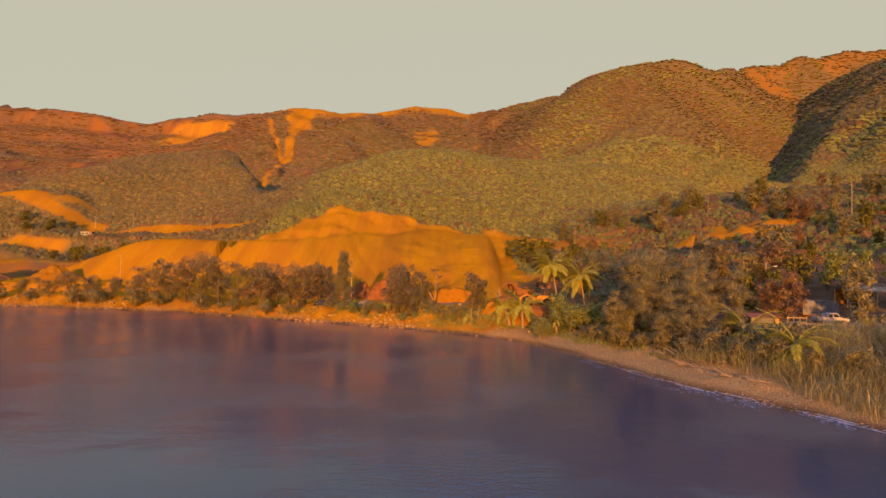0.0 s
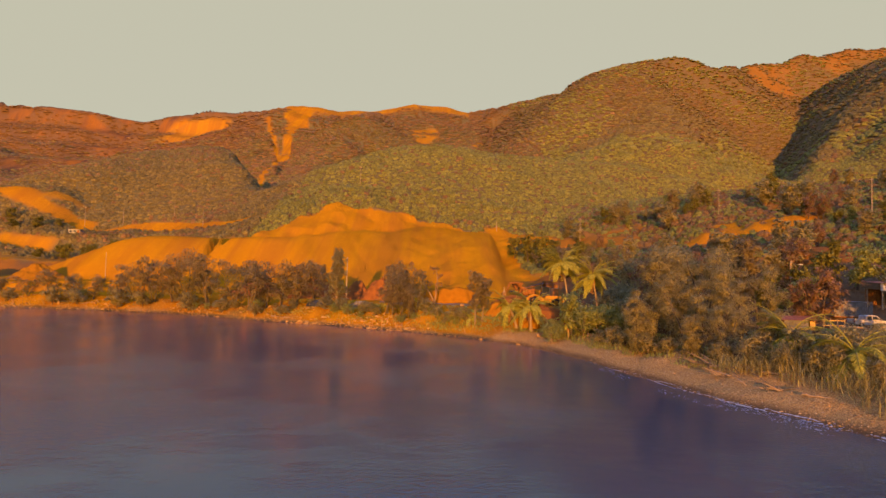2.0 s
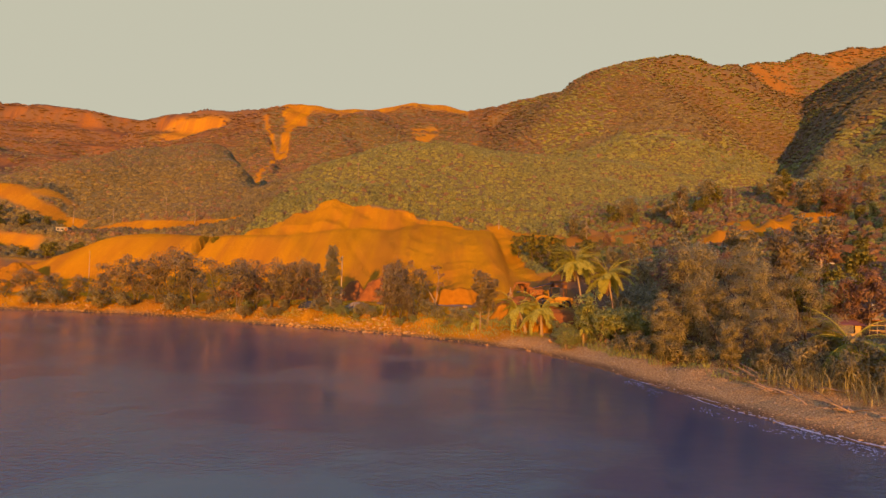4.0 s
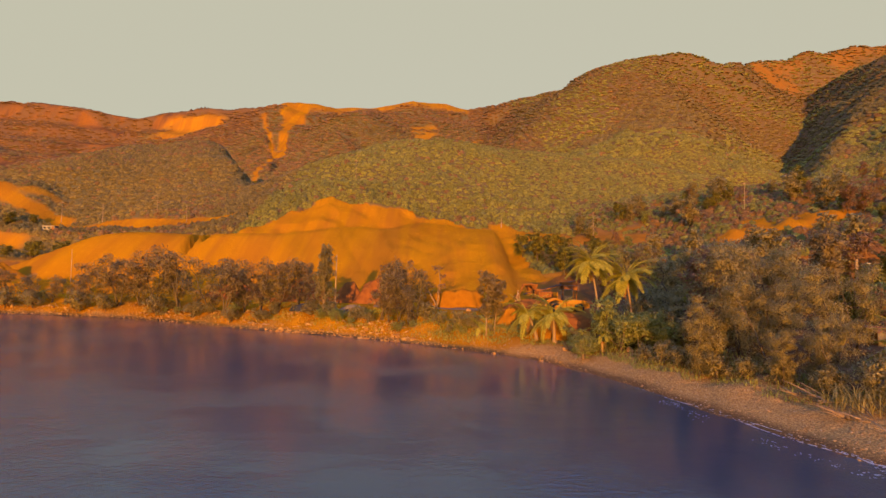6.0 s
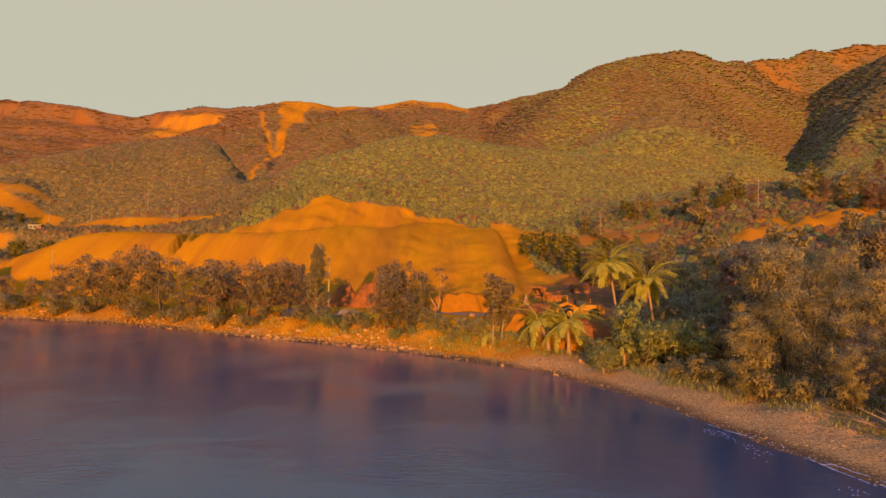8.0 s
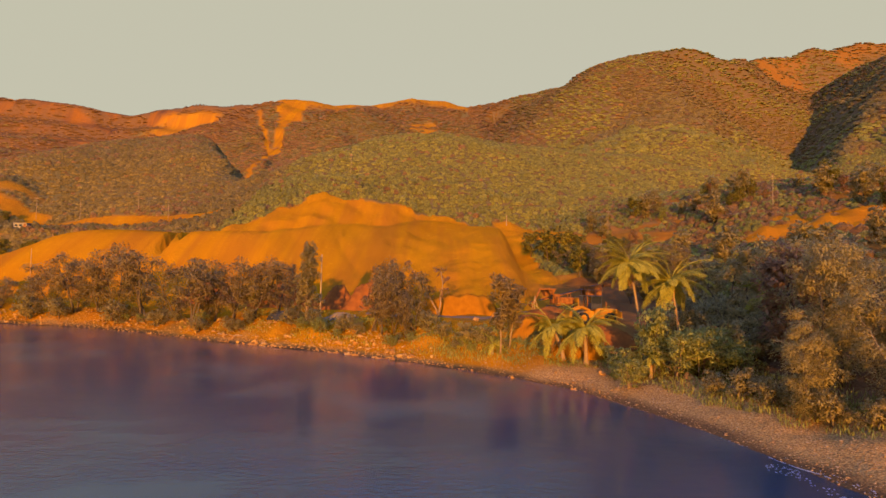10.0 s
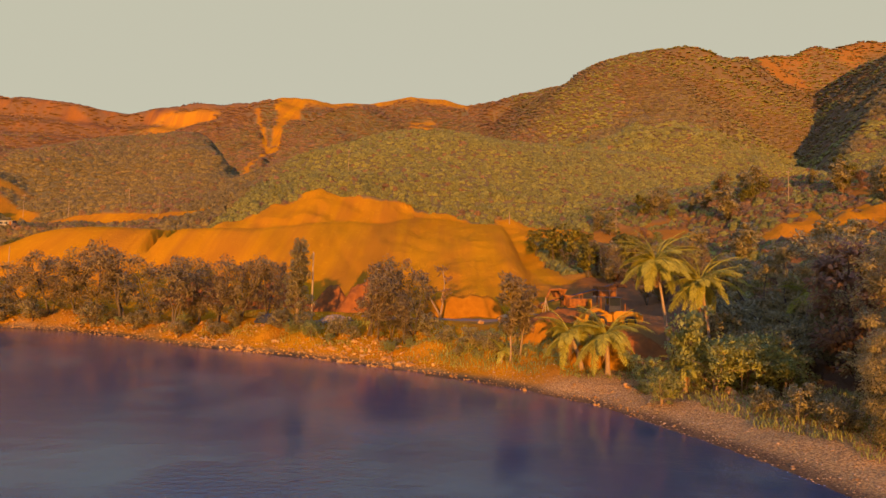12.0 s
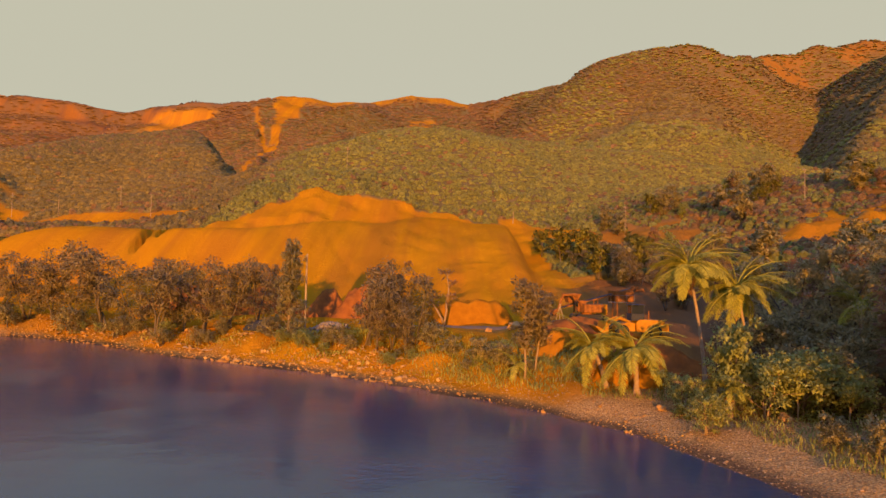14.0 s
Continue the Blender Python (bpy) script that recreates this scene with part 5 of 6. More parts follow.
def log(x, y, turn, length, r, label, mat=PALE_BARK, z=0.0):
    v, f = tube_points([(length * (i / 6 - 0.5), 0.12 * math.sin(i * 1.3), 0.05 * math.sin(2.1 * i)) for i in range(7)], [r * (1.1 - 0.09 * i) for i in range(7)], 8)
    ob = new("log", mesh_of("log", v, f, mat, True))
    ob.matrix_world = pose(x, y, ground_z(x, y) + r * 0.8 + z, 0, 0, turn)
    return tagged(ob, label, "log", "drift logs")


log(55.2, 94.6, -12, 4.2, 0.16, "bleached log lying beside the yard")
for i, (x, y, a, n, r) in enumerate([(30.6, 66.5, -38, 3.2, 0.10), (28.0, 72.6, -20, 2.4, 0.08), (29.6, 59.4, -45, 2.0, 0.1), (24.6, 94.2, -30, 5.0, 0.07), (26.8, 92.0, -15, 3.6, 0.06), (-34.5, 138.6, -35, 2.2, 0.12),
                                     (-31.5, 137.6, 25, 1.8, 0.10), (29.6, 69.0, -70, 2.6, 0.09), (33.4, 52.2, -60, 1.8, 0.07)]):
    log(x, y, a, n, r, "bleached drift log on the shore")


# ---- tangles of drift branches at the head of the beach ----
def drift_pile(x, y, turn, wide, count, seed):
    rng = random.Random(seed)
    ob = thing("driftwood_pile", pose(x, y, ground_z(x, y), 0, 0, turn), "tangle of bleached drift branches at the beach head", "driftwood", "driftwood piles")
    for i in range(count):
        px, py = rng.gauss(0, wide * 0.4), rng.gauss(0, wide * 0.2)
        length, a, lift = rng.uniform(0.8, 2.6), rng.gauss(0, 0.7), rng.uniform(-0.1, 0.45)
        base = Vector((px, py, 0.05))
        tip = Vector((math.cos(a), math.sin(a), lift)) * length
        path = [base + tip * k + Vector((rng.gauss(0, 0.05), rng.gauss(0, 0.05), 0.1 * math.sin(3 * k) + 0.02)) for k in (0, 0.35, 0.7, 1)]
        r = rng.uniform(0.025, 0.07)
        v, f = tube_points(path, [r, r * 0.85, r * 0.6, r * 0.3], 5)
        part("branch", mesh_of("branch", v, f, PALE_BARK if i % 3 else BARK, True), None, ob)


for i, (x, y, turn, wide, count) in enumerate(((27.6, 74.0, 118, 3.2, 26), (26.9, 68.6, 120, 2.6, 22), (28.4, 62.4, 110, 2.2, 14))):
    drift_pile(x, y, turn, wide, count, 60 + i)


# ---- poles ----
def utility_pole(x, y, tall, label, arm=True, r=0.13, turn=0, group="utility poles"):
    ob = thing("utility_pole", pose(x, y, ground_z(x, y) - 0.3, 0, 0, turn), label, "utility pole", group)
    part("pole", made((rod, (0, 0, 0), (0, 0, tall + 0.3), r, 8, r * 0.65)), WOOD, ob)
    if arm:
        a = part("cross_arm", made((box, 1.4, 0.09, 0.11, 0, 0.1, tall - 0.3, 0.01)), WOOD, ob)
        for s in (-0.6, 0.0, 0.6):
            part("insulator", made((rod, (s, 0.1, tall - 0.19), (s, 0.1, tall - 0.02), 0.05, 6, 0.03)), WHITE_PAINT, a, "white insulator")
    return ob


utility_pole(-20.3, 141.0, 10.9, "plain yellowed timber pole beside a conifer", False, 0.16)
lamp = thing("street_lamp", pose(62.7, 123.0, ground_z(62.7, 123.0) - 0.3, 0, 0, 0), "timber street lamp with short white arm lamp", "street lamp")
top = 14.2 - ground_z(62.7, 123.0) + 0.3
part("pole", made((rod, (0, 0, 0), (0, 0, top), 0.24, 10, 0.17)), WOOD, lamp)
part("arm", made((rod, (0, 0, top - 1.1), (1.3, -0.3, top - 0.6), 0.04, 6)), GREY_STEEL, lamp)
head = part("lamp_head", made((box, 0.75, 0.28, 0.16, 1.6, -0.36, top - 0.66, 0.05)), WHITE_PAINT, lamp, "white lamp housing")
part("lens", made((box, 0.45, 0.2, 0.05, 1.65, -0.36, top - 0.71, 0.015)), LAMP_GLASS, head)
part("bracket", made((box, 0.42, 0.42, 0.12, 0, 0, top - 0.35, 0.02)), GREY_STEEL, lamp)


# ---- overhead wires ----
def wire(a, b, sag, label):
    pts = [Vector(a).lerp(Vector(b), i / 12) - Vector((0, 0, sag * 4 * (i / 12) * (1 - i / 12))) for i in range(13)]
    v, f = tube_points(pts, [0.018] * 13, 4)
    tagged(new("overhead_wire", mesh_of("overhead_wire", v, f, DARK)), label, "wire")


wire((62.7, 123.0, 13.6), (41.0, 128.0, 12.6), 0.8, "thin black overhead wire from the street lamp")

# poles on the hillsides: x, y, metres tall
HILL_POLES = [(-159.6, 289, 9, False), (-120, 289, 8, False), (-99, 267.5, 7, False), (-142, 288, 8, False), (46.5, 224.5, 9, False), (118.3, 183.1, 11, True),
              (-39.5, 302, 9, False), (-96, 188.5, 8, False), (92.4, 221, 9, False), (21, 262, 4, True)]
for x, y, tall, white in HILL_POLES:
    utility_pole(x, y, tall, "thin pale pole on the hillside" if not white else "tall white pole on the hillside", tall > 8, 0.09 if not white else 0.14, 20, "poles on the hills")


# ---- machines ----
def loader(x, y, turn):
    ob = thing("wheel_loader", pose(x, y, ground_z(x, y), 0, 0, turn), "yellow wheel loader with raised bucket in the shade", "wheel loader")
    bm = bmesh.new()
    profile_solid(bm, [(0.2, 0.75), (0.1, 1.7), (0.5, 2.05), (3.0, 2.0), (3.4, 1.75), (3.5, 0.9), (3.0, 0.7)], 0.95, 0.12)
    bmesh.ops.bevel(bm, geom=list(bm.edges), offset=0.06, segments=2, affect="EDGES")
    part("engine_cover", bm, YELLOW, ob)
    bm = bmesh.new()
    profile_solid(bm, [(-2.0, 0.7), (-2.1, 1.3), (-0.6, 1.75), (0.1, 1.6), (0.1, 0.75)], 0.6, 0.05)
    part("front_frame", bm, YELLOW, ob)
    cab = part("cab", made((box, 1.45, 1.45, 0.75, 0.35, 0, 1.9, 0.04)), DARK, ob, "dark cab body")
    for px in (-0.32, 1.02):
        for s in (-1, 1):
            part("cab_post", made((box, 0.08, 0.08, 0.95, px, s * 0.66, 2.62, 0.01)), DARK, cab, "dark cab post")
    part("cab_glass", made((box, 1.3, 1.3, 0.92, 0.35, 0, 2.63, 0.02)), GLASS, cab, "dark cab glass")
    part("cab_roof", made((box, 1.6, 1.55, 0.12, 0.35, 0, 3.55, 0.04)), DARK, cab)
    for s in (-1, 1):
        v, f = tube_points([(-0.5, s * 0.55, 1.75), (-1.6, s * 0.55, 2.15), (-2.6, s * 0.55, 1.75), (-3.2, s * 0.55, 1.0)], [0.16, 0.19, 0.17, 0.13], 6)
        part("lift_arm", mesh_of("lift_arm", v, f, YELLOW), None, ob)
    bm = bmesh.new()
    profile_solid(bm, [(-3.1, 0.55), (-3.1, 1.6), (-3.35, 1.75), (-3.5, 0.85), (-4.4, 1.35), (-4.5, 1.2), (-3.6, 0.5)], 1.35)
    bucket = part("bucket", bm, YELLOW, ob, "worn yellow bucket")
    for s in range(5):
        part("tooth", made((box, 0.3, 0.12, 0.08, -4.5, -1.1 + 0.55 * s, 1.2, 0.0)), RUST, bucket)
    part("exhaust", made((rod, (2.0, 0.4, 2.0), (2.0, 0.4, 2.9), 0.07, 8)), RUST, ob)
    part("counterweight", made((box, 0.5, 1.8, 0.9, 3.5, 0, 0.8, 0.08)), YELLOW, ob)
    for px in (-1.5, 2.1):
        for s in (-1, 1):
            wheel(ob, px, s * 1.05, 0.75, 0.75, 0.55, YELLOW)


loader(18.4, 126.0, 4)


def conveyor(x, y, turn):
    ob = thing("screening_plant", pose(x, y, ground_z(x, y), 0, 0, turn), "rusty ore screening plant with inclined conveyor", "screening plant")
    for s in (-1, 1):
        v, f = tube_points([(-6.0, s * 0.55, 1.4), (0.0, s * 0.55, 2.9), (4.8, s * 0.55, 4.3)], [0.14, 0.14, 0.14], 4)
        part("side_beam", mesh_of("side_beam", v, f, RUST), None, ob)
        for px, h in ((-4.5, 1.7), (-1.5, 2.5), (1.5, 3.3), (3.8, 4.0)):
            part("leg", made((rod, (px, s * 0.7, 0), (px, s * 0.55, h), 0.09, 6)), RUST, ob)
    m = Matrix.Rotation(math.atan2(2.9, 10.8) * -1, 4, "Y")
    part("belt", made((box, 11.0, 0.95, 0.10, -0.6, 0, 2.85, 0.02, m)), RUBBER, ob, "black conveyor belt")
    bm = bmesh.new()
    box(bm, 2.2, 1.9, 1.3, -5.2, 0, 1.9, 0.05, None, 1.0)
    for v in bm.verts:
        if v.co.z < 2.5:
            v.co.x = -5.2 + (v.co.x + 5.2) * 0.55
            v.co.y *= 0.55
    part("hopper", bm, RUST, ob, "rusty flared hopper")
    part("screen_box", made((box, 3.0, 1.9, 1.5, 2.4, 0, 2.2, 0.05)), RUST, ob, "rusty screen box")
    part("motor_house", made((box, 2.4, 1.6, 1.5, -1.2, 0.1, 0.3, 0.08)), YELLOW, ob, "faded orange motor house")
    part("walkway", made((box, 4.0, 0.6, 0.06, 1.8, -1.35, 2.1, 0.0)), GREY_STEEL, ob)
    for px in (0.0, 1.2, 2.4, 3.6):
        part("handrail_post", made((rod, (px, -1.62, 2.1), (px, -1.62, 3.1), 0.025, 5)), GREY_STEEL, ob)
    part("handrail", made((rod, (-0.1, -1.62, 3.1), (3.7, -1.62, 3.1), 0.025, 5)), GREY_STEEL, ob)
    part("chute", made((box, 1.6, 0.9, 0.5, 5.2, 0, 3.6, 0.04, None, 0.7)), RUST, ob)


conveyor(21.0, 147.0, 12)


def excavator(x, y, turn):
    ob = thing("excavator", pose(x, y, ground_z(x, y), 0, 0, turn), "rusty orange tracked excavator with folded boom", "excavator")
    for s in (-1, 1):
        bm = bmesh.new()
        profile_solid(bm, [(-1.7, 0.1), (-1.95, 0.45), (-1.7, 0.8), (1.7, 0.8), (1.95, 0.45), (1.7, 0.1)], 0.28)
        bmesh.ops.translate(bm, verts=bm.verts, vec=(0, s * 1.05, 0))
        part("track", bm, RUBBER, ob, "dark steel track")
    part("turntable", made((rod, (0, 0, 0.7), (0, 0, 1.05), 0.7, 14)), RUST, ob)
    part("body", made((box, 2.9, 2.3, 1.1, 0.5, 0, 1.05, 0.10)), RUST, ob)
    cab = part("cab", made((box, 1.2, 0.95, 1.5, -0.6, 0.6, 1.1, 0.06)), RUST, ob)
    part("cab_glass", made((box, 1.22, 0.8, 0.7, -0.6, 0.6, 1.75, 0.02)), GLASS, cab, "dark cab glass")
    v, f = tube_points([(-0.7, -0.3, 1.6), (-2.0, -0.3, 3.4), (-3.6, -0.3, 3.3)], [0.22, 0.26, 0.16], 6)
    part("boom", mesh_of("boom", v, f, RUST), None, ob)
    v, f = tube_points([(-3.6, -0.3, 3.4), (-4.4, -0.3, 1.5)], [0.18, 0.11], 6)
    part("stick", mesh_of("stick", v, f, RUST), None, ob)
    bm = bmesh.new()
    profile_solid(bm, [(-4.5, 1.5), (-5.1, 1.3), (-5.2, 0.8), (-4.7, 0.5), (-4.6, 0.65), (-4.95, 0.9), (-4.35, 1.2)], 0.5)
    part("bucket", bm, RUST, ob, "rusty digging bucket")


excavator(17.2, 142.0, 15)


def tripod(x, y):
    ob = thing("tripod", pose(x, y, ground_z(x, y) - 0.05), "tall three-legged timber tripod on the bank", "tripod")
    for i in range(3):
        a = 2.1 * i + 0.3
        part("leg", made((rod, (0.75 * math.cos(a), 0.75 * math.sin(a), 0), (-0.06 * math.cos(a), -0.06 * math.sin(a), 2.7), 0.05, 6)), WOOD, ob)
    part("brace", made((rod, (0.3, 0.1, 1.2), (-0.25, 0.2, 1.2), 0.025, 5)), WOOD, ob)


tripod(11.9, 133.3)


# ---- low dark rounded hump under the bank trees ----
def dark_hump(x, y, turn):
    ob = thing("dark_hump", pose(x, y, ground_z(x, y), 0, 0, turn), "low dark rounded hump under the bank trees", "boat")
    verts, faces = [], []
    for i in range(13):
        k = i / 12 * 2 - 1
        w = 1.25 * math.sqrt(max(0.02, 1 - abs(k) ** 2.6))
        for j in range(9):
            a = math.pi * j / 8
            verts.append((3.0 * k, w * math.cos(a), 0.25 + (1.35 + 0.1 * math.sin(5 * k)) * math.sqrt(max(0.05, 1 - k * k)) * math.sin(a) ** 0.8))
    for i in range(12):
        for j in range(8):
            faces.append((i * 9 + j, i * 9 + j + 1, (i + 1) * 9 + j + 1, (i + 1) * 9 + j))
    part("hump_shell", mesh_of("hump_shell", verts, faces, DARK, True), None, ob)
    part("hump_base", made((box, 5.4, 1.9, 0.45, 0, 0, -0.05, 0.15)), DARK, ob)


dark_hump(-26.4, 143.4, -22)


# ---- far huts ----
def far_hut(x, y, turn, label):
    ob = thing("work_hut", pose(x, y, ground_z(x, y) - 0.1, 0, 0, turn), label, "hut")
    part("wall", made((box, 4.6, 2.4, 2.0, 0, 0, 0, 0.03)), GREY_STEEL, ob)
    part("roof", made((box, 5.0, 2.8, 0.15, 0, 0, 2.02, 0.03)), GREY_STEEL, ob)
    for px in (-1.4, 0.2):
        w = part("window", made((box, 0.9, 0.05, 0.7, px, -1.21, 0.9, 0.01)), GLASS, ob, "small dark window")
        part("sill", made((box, 1.1, 0.12, 0.06, px, -1.26, 0.83, 0.01)), WHITE_PAINT, w)
    part("door", made((box, 0.8, 0.06, 1.8, 1.6, -1.21, 0.05, 0.01)), RUST, ob, "brown door")


for hx, hy, ha in ((-153, 271, 4),):
    far_hut(hx, hy, ha, "long grey site hut on the orange bench")


# ---- foam along the eastern waterline ----
def on_shore(k):
    """The point, and the inland direction, at k metres along the shore line from the west."""
    left = k
    for p, q in zip(SHORE, SHORE[1:]):
        n = math.hypot(q[0] - p[0], q[1] - p[1])
        if left <= n:
            u = left / n
            return p[0] + u * (q[0] - p[0]), p[1] + u * (q[1] - p[1]), -(q[1] - p[1]) / n, (q[0] - p[0]) / n
        left -= n
    return (*SHORE[-1], 1.0, 0.0)


def shore_run(x):
    run = 0.0
    for p, q in zip(SHORE, SHORE[1:]):
        n = math.hypot(q[0] - p[0], q[1] - p[1])
        if p[0] <= x <= q[0]:
            return run + n * (x - p[0]) / (q[0] - p[0])
        run += n
    return run


def foam():
    """Ragged ribbons of foam, broken where the swash has drained away."""
    verts, faces = [], []
    start, end = shore_run(12), shore_run(47)
    for lane, (base, wide, seed) in enumerate(((-0.1, 0.26, 1.0), (0.3, 0.14, 9.0), (-0.55, 0.13, 5.0))):
        k, open_ = start, False
        while k < end:
            x, y, ix, iy = on_shore(k)
            grow = max(0.0, min(1.0, (x - 15) / 11)) if lane < 2 else max(0.0, min(1.0, (x - 24) / 5))
            off = base + 0.55 * noise.noise(Vector((k * 0.16, seed, 0))) + 0.22 * noise.noise(Vector((k * 0.7, seed, 3)))
            w = wide * grow * (0.32 + 1.0 * noise.noise(Vector((k * 0.21, seed, 7))) + 0.8 * noise.noise(Vector((k * 2.3, seed, 9))) + 0.6 * noise.noise(Vector((k * 5.1, seed, 11))))
            if w > 0.03:
                for s in (-1, 1):
                    o = off + s * w * (0.7 + 0.5 * noise.noise(Vector((k * 2.7, seed, 20.0 + s))))
                    px, py = x + ix * o, y + iy * o
                    verts.append((px, py, max(0.012, ground_z(px, py) + 0.03)))
                if open_:
                    n = len(verts)
                    faces.append((n - 4, n - 3, n - 1, n - 2))
                open_ = True
            else:
                open_ = False
            k += 0.10
    rng = random.Random(33)
    for i in range(2600):
        k = rng.uniform(shore_run(19), shore_run(44))
        x, y, ix, iy = on_shore(k)
        o = rng.triangular(-3.2, 0.5, -0.5)
        if noise.noise(Vector((k * 0.18, o * 0.5, 4.0))) < -0.05:
            continue
        cx, cy, r, n = x + ix * o, y + iy * o, rng.uniform(0.025, 0.085), len(verts)
        for j in range(5):
            a = j * 1.257 + rng.uniform(-0.4, 0.4)
            px, py = cx + r * 1.8 * math.cos(a) * abs(iy) + r * math.cos(a) * 0.5, cy + r * 1.2 * math.sin(a)
            verts.append((px, py, max(0.012, ground_z(px, py) + 0.03)))
        faces.append(tuple(range(n, n + 5)))
    tagged(new("foam", mesh_of("foam", verts, faces, FOAM, True)), "thin broken line of white foam at the waterline", "foam", kind="stuff")


foam()


# ---- stones of the bank and pebbles of the beach ----
def stone_mesh(seed, fine=1):
    rng = random.Random(seed)
    bm = bmesh.new()
    bmesh.ops.create_icosphere(bm, subdivisions=fine, radius=0.5)
    sx, sy, sz = rng.uniform(0.8, 1.3), rng.uniform(0.7, 1.1), rng.uniform(0.55, 0.85)
    for v in bm.verts:
        k = 1 + 0.75 * noise.noise(v.co * 2.6 + Vector((seed * 3.1, 0, 0)))
        v.co = Vector((v.co.x * sx * k, v.co.y * sy * k, v.co.z * sz * k))
    me = bpy.data.meshes.new("stone")
    bm.to_mesh(me)
    bm.free()
    return me


def rubble(name, x, y, size, mat, label, rng, lift=0.25, squash=1.0):
    """Many stones in one mesh."""
    base = [stone_mesh(40 + i) for i in range(6)]
    kinds = [np.array([tuple(v.co) for v in me.vertices]) for me in base]
    tris = [np.array([tuple(p.vertices) for p in me.polygons]) for me in base]
    for me in base:
        bpy.data.meshes.remove(me)
    z = np.maximum(height(x, y), -0.25)
    verts, faces, o = [], [], 0
    for i in range(len(x)):
        k = int(rng.integers(6))
        a = rng.random() * 6.283
        c, s = math.cos(a), math.sin(a)
        v = kinds[k] * size[i] * np.array([1, 1, squash])
        verts.append(np.stack([v[:, 0] * c - v[:, 1] * s + x[i], v[:, 0] * s + v[:, 1] * c + y[i], v[:, 2] + z[i] + lift * size[i]], 1))
        faces.append(tris[k] + o)
        o += len(v)
    me = grid_mesh(name, np.concatenate(verts), np.concatenate(faces))
    me.materials.append(mat)
    return tagged(new(name, me), label, "stones", kind="stuff")


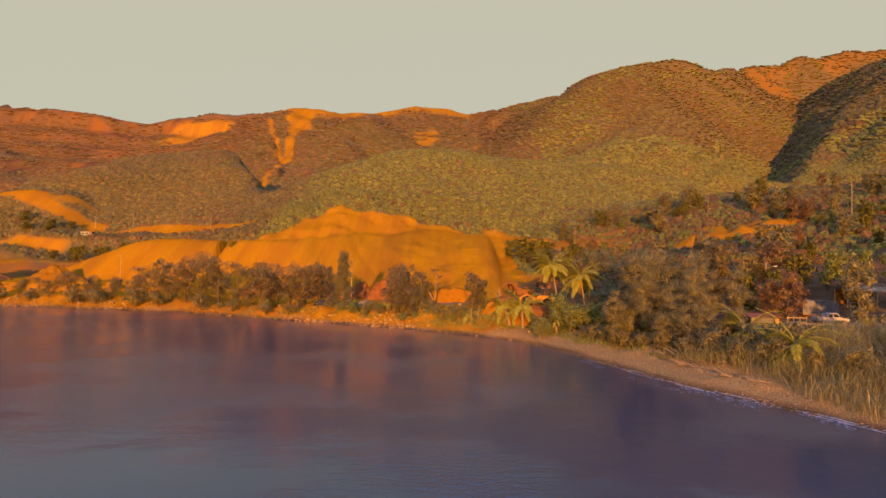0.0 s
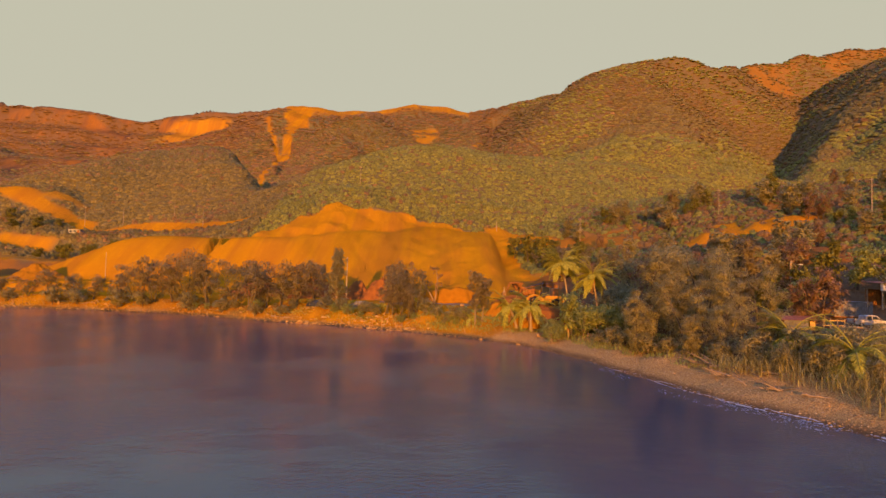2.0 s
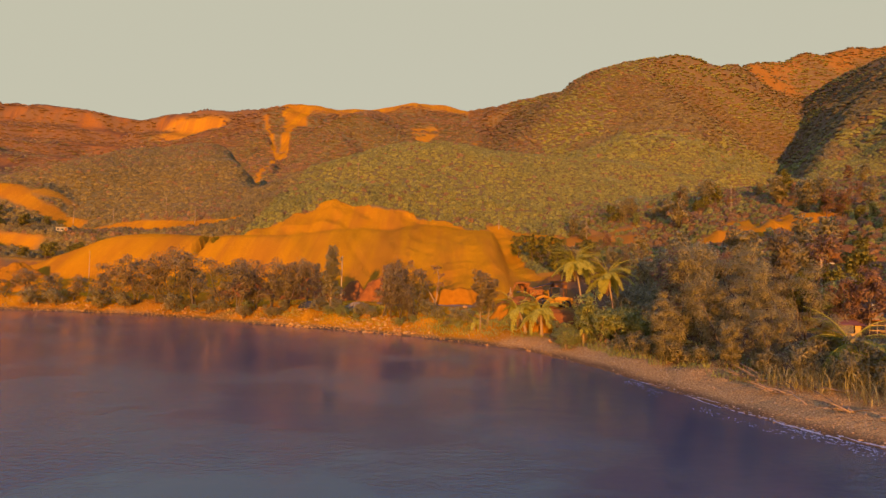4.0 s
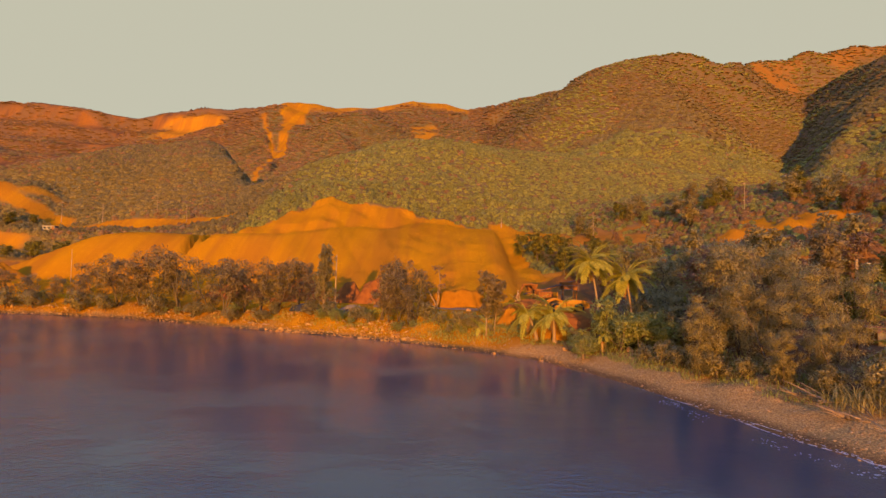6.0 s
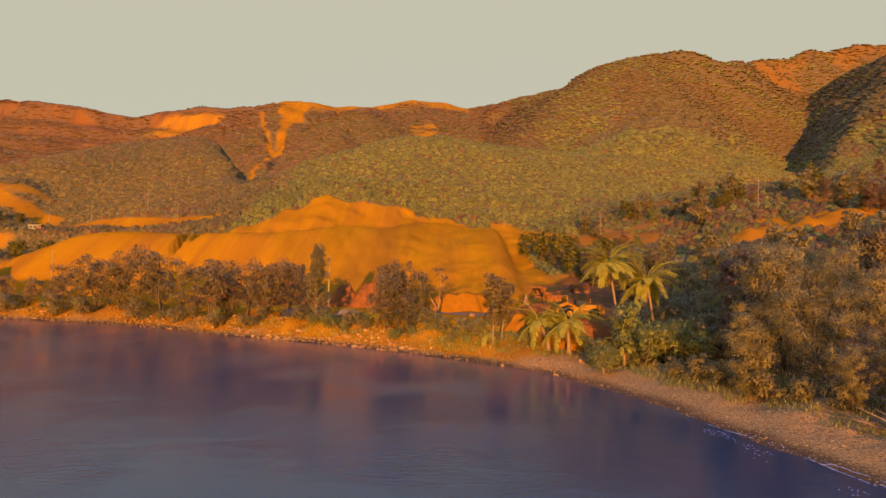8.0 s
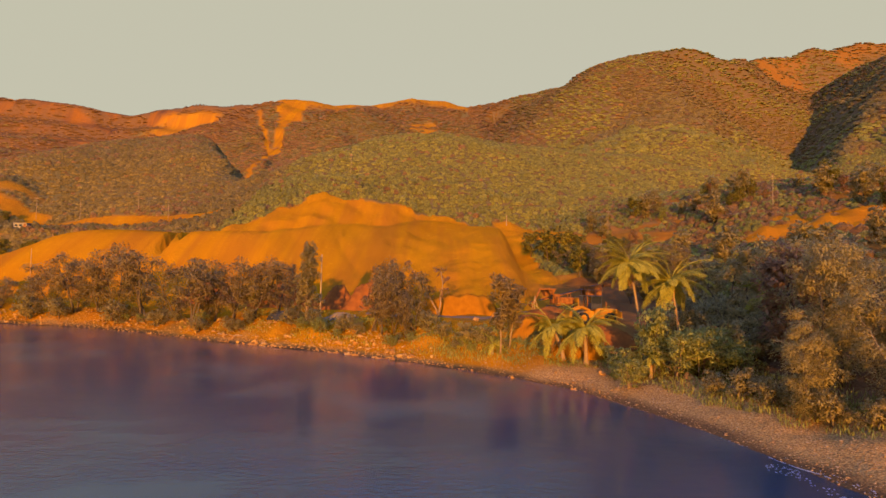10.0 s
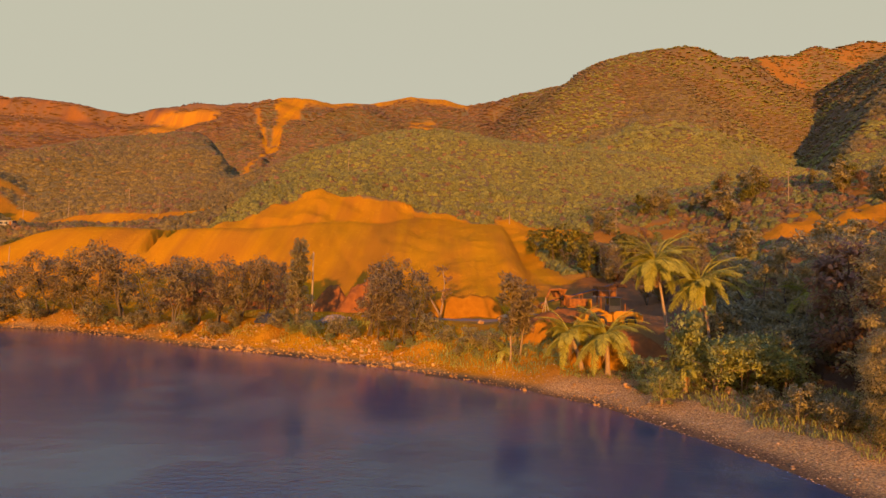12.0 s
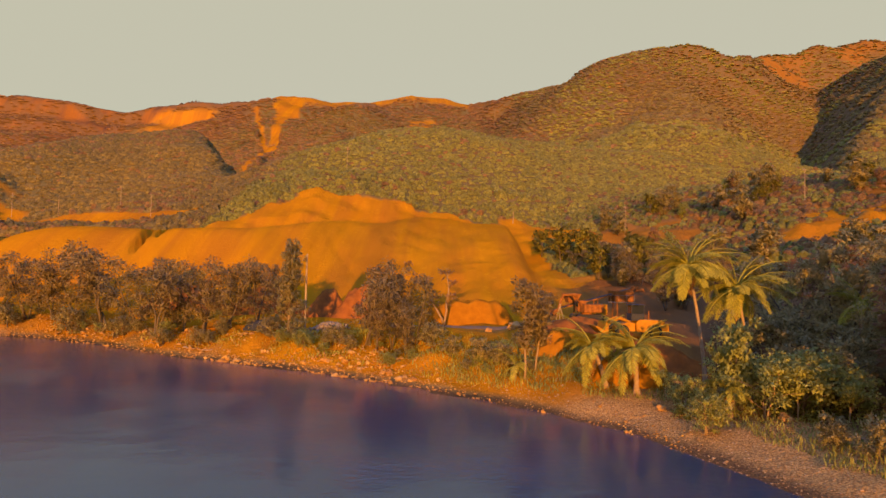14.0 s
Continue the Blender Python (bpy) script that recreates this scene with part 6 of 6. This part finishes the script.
def shore_stones():
    rng = np.random.default_rng(21)
    n = 70000
    x, y = rng.uniform(-125, 16, n), rng.uniform(98, 176, n)
    s = shore_distance(x, y)
    keep = (s > -0.6) & (s < 7.5 - 4.5 * smooth(x, -8, 2)) & (rng.random(n) < 0.75 - 0.09 * s + 0.9 * fbm(x, y, 8, 3, 71))
    x, y, s = x[keep], y[keep], s[keep]
    size = rng.uniform(0.12, 0.36, len(x)) * (1 + 1.2 * (rng.random(len(x)) < 0.06)) * (1 - 0.45 * smooth(x, -8, 4))
    near = np.where((x > -34) & (x < 8) & (size > 0.33))[0][:300]
    rest = np.ones(len(x), bool)
    rest[near] = False
    rubble("bank_rubble", x[rest], y[rest], size[rest], STONE_MIX, "ochre and grey rubble along the water's edge", rng)
    bank = thing("stone_bank", pose(-10, 124, 0), "bank of loose ochre boulders at the waterline", "stone bank")
    shapes = []
    for i in range(8):
        me = stone_mesh(80 + i, 2)
        me.materials.append(STONE_MIX)
        shapes.append(me)
    for i in near:
        ob = new("stone", shapes[int(rng.integers(8))])
        ob.parent = bank
        k = float(size[i])
        ob.matrix_local = Matrix.Translation((10, -124, 0)) @ pose(float(x[i]), float(y[i]), max(-0.2, ground_z(x[i], y[i])) + 0.2 * k, rng.uniform(-25, 25), rng.uniform(-25, 25), rng.uniform(0, 360)) @ Matrix.Scale(k, 4)
    # pebble beach
    n = 60000
    x, y = rng.uniform(3, 60, n), rng.uniform(-10, 116, n)
    s = shore_distance(x, y)
    keep = (s > -0.4) & (s < 9.5) & (rng.random(n) < 1.0 - 0.07 * s + 0.5 * fbm(x, y, 5, 3, 72))
    x, y = x[keep][:8500], y[keep][:8500]
    rubble("beach_pebbles", x, y, rng.uniform(0.06, 0.17, len(x)) * (1 + 0.9 * (rng.random(len(x)) < 0.04)), BEACH_STONE, "grey-brown pebbles and cobbles on the beach", rng, 0.04, 0.55)
    # grey rubble by the pole
    x, y = rng.normal(-17.8, 1.1, 240), rng.normal(144.2, 0.7, 240)
    ob = rubble("grey_rubble", x, y, rng.uniform(0.25, 0.6, 240), GREY_STONE, "pile of pale grey broken stone by a pole", rng)
    for v in ob.data.vertices:
        d = math.hypot((v.co.x + 17.8) / 2.4, (v.co.y - 144.2) / 1.6)
        v.co.z += 0.9 * max(0.0, 1 - d)


def stone_mix(name, hues):
    m = Nodes(name, 0.9, 0, 0.1)
    r = m.add("ShaderNodeNewGeometry").outputs["Random Per Island"]
    o = m.add("ShaderNodeObjectInfo").outputs["Random"]
    k = m.add("ShaderNodeMath")
    k.operation = "ADD"
    m.link(r, k.inputs[0])
    m.link(o, k.inputs[1])
    w = m.add("ShaderNodeMath")
    w.operation = "FRACT"
    m.link(k.outputs["Value"], w.inputs[0])
    c = m.ramp(w.outputs["Value"], list(zip((0.0, 0.4, 0.75, 1.0), hues)))
    c = m.mix(m.ramp(m.noise(3.0, 5, 0.6), [(0.4, (0, 0, 0)), (0.75, (0.6, 0.6, 0.6))]), c, (0.17, 0.10, 0.05))
    m.bump(m.noise(9, 4, 0.6), 0.5, 0.05)
    return m.colour(c)


STONE_MIX = stone_mix("mixed_bank_stone", ((0.27, 0.130, 0.034), (0.40, 0.205, 0.046), (0.50, 0.285, 0.068), (0.36, 0.235, 0.105)))
BEACH_STONE = stone_mix("beach_pebble", ((0.20, 0.120, 0.060), (0.34, 0.220, 0.105), (0.50, 0.350, 0.190), (0.30, 0.165, 0.075)))
for x, y, s, label in ((7.0, 137.6, 1.7, "large ochre boulder beside the haul road"), (-19.6, 140.0, 1.0, "squat ochre boulder on the bank"), (14.8, 106.6, 0.7, "smooth ochre boulder at the beach head"),
                       (21.0, 100.4, 0.8, "smooth ochre boulder below the bushes"), (9.6, 126.0, 1.4, "large ochre boulder on the bank top"), (-2.5, 138.2, 0.9, "ochre boulder beside the haul road"), (3.9, 139.6, 0.8, "ochre boulder beside the haul road")):
    me = stone_mesh(int(x * 7) + 200, 3)
    me.materials.append(STONE)
    ob = new("boulder", me)
    ob.matrix_world = pose(x, y, ground_z(x, y) + 0.22 * s, 0, 0, 40 * x) @ Matrix.Scale(s, 4)
    tagged(ob, label, "boulder", "boulders")
shore_stones()
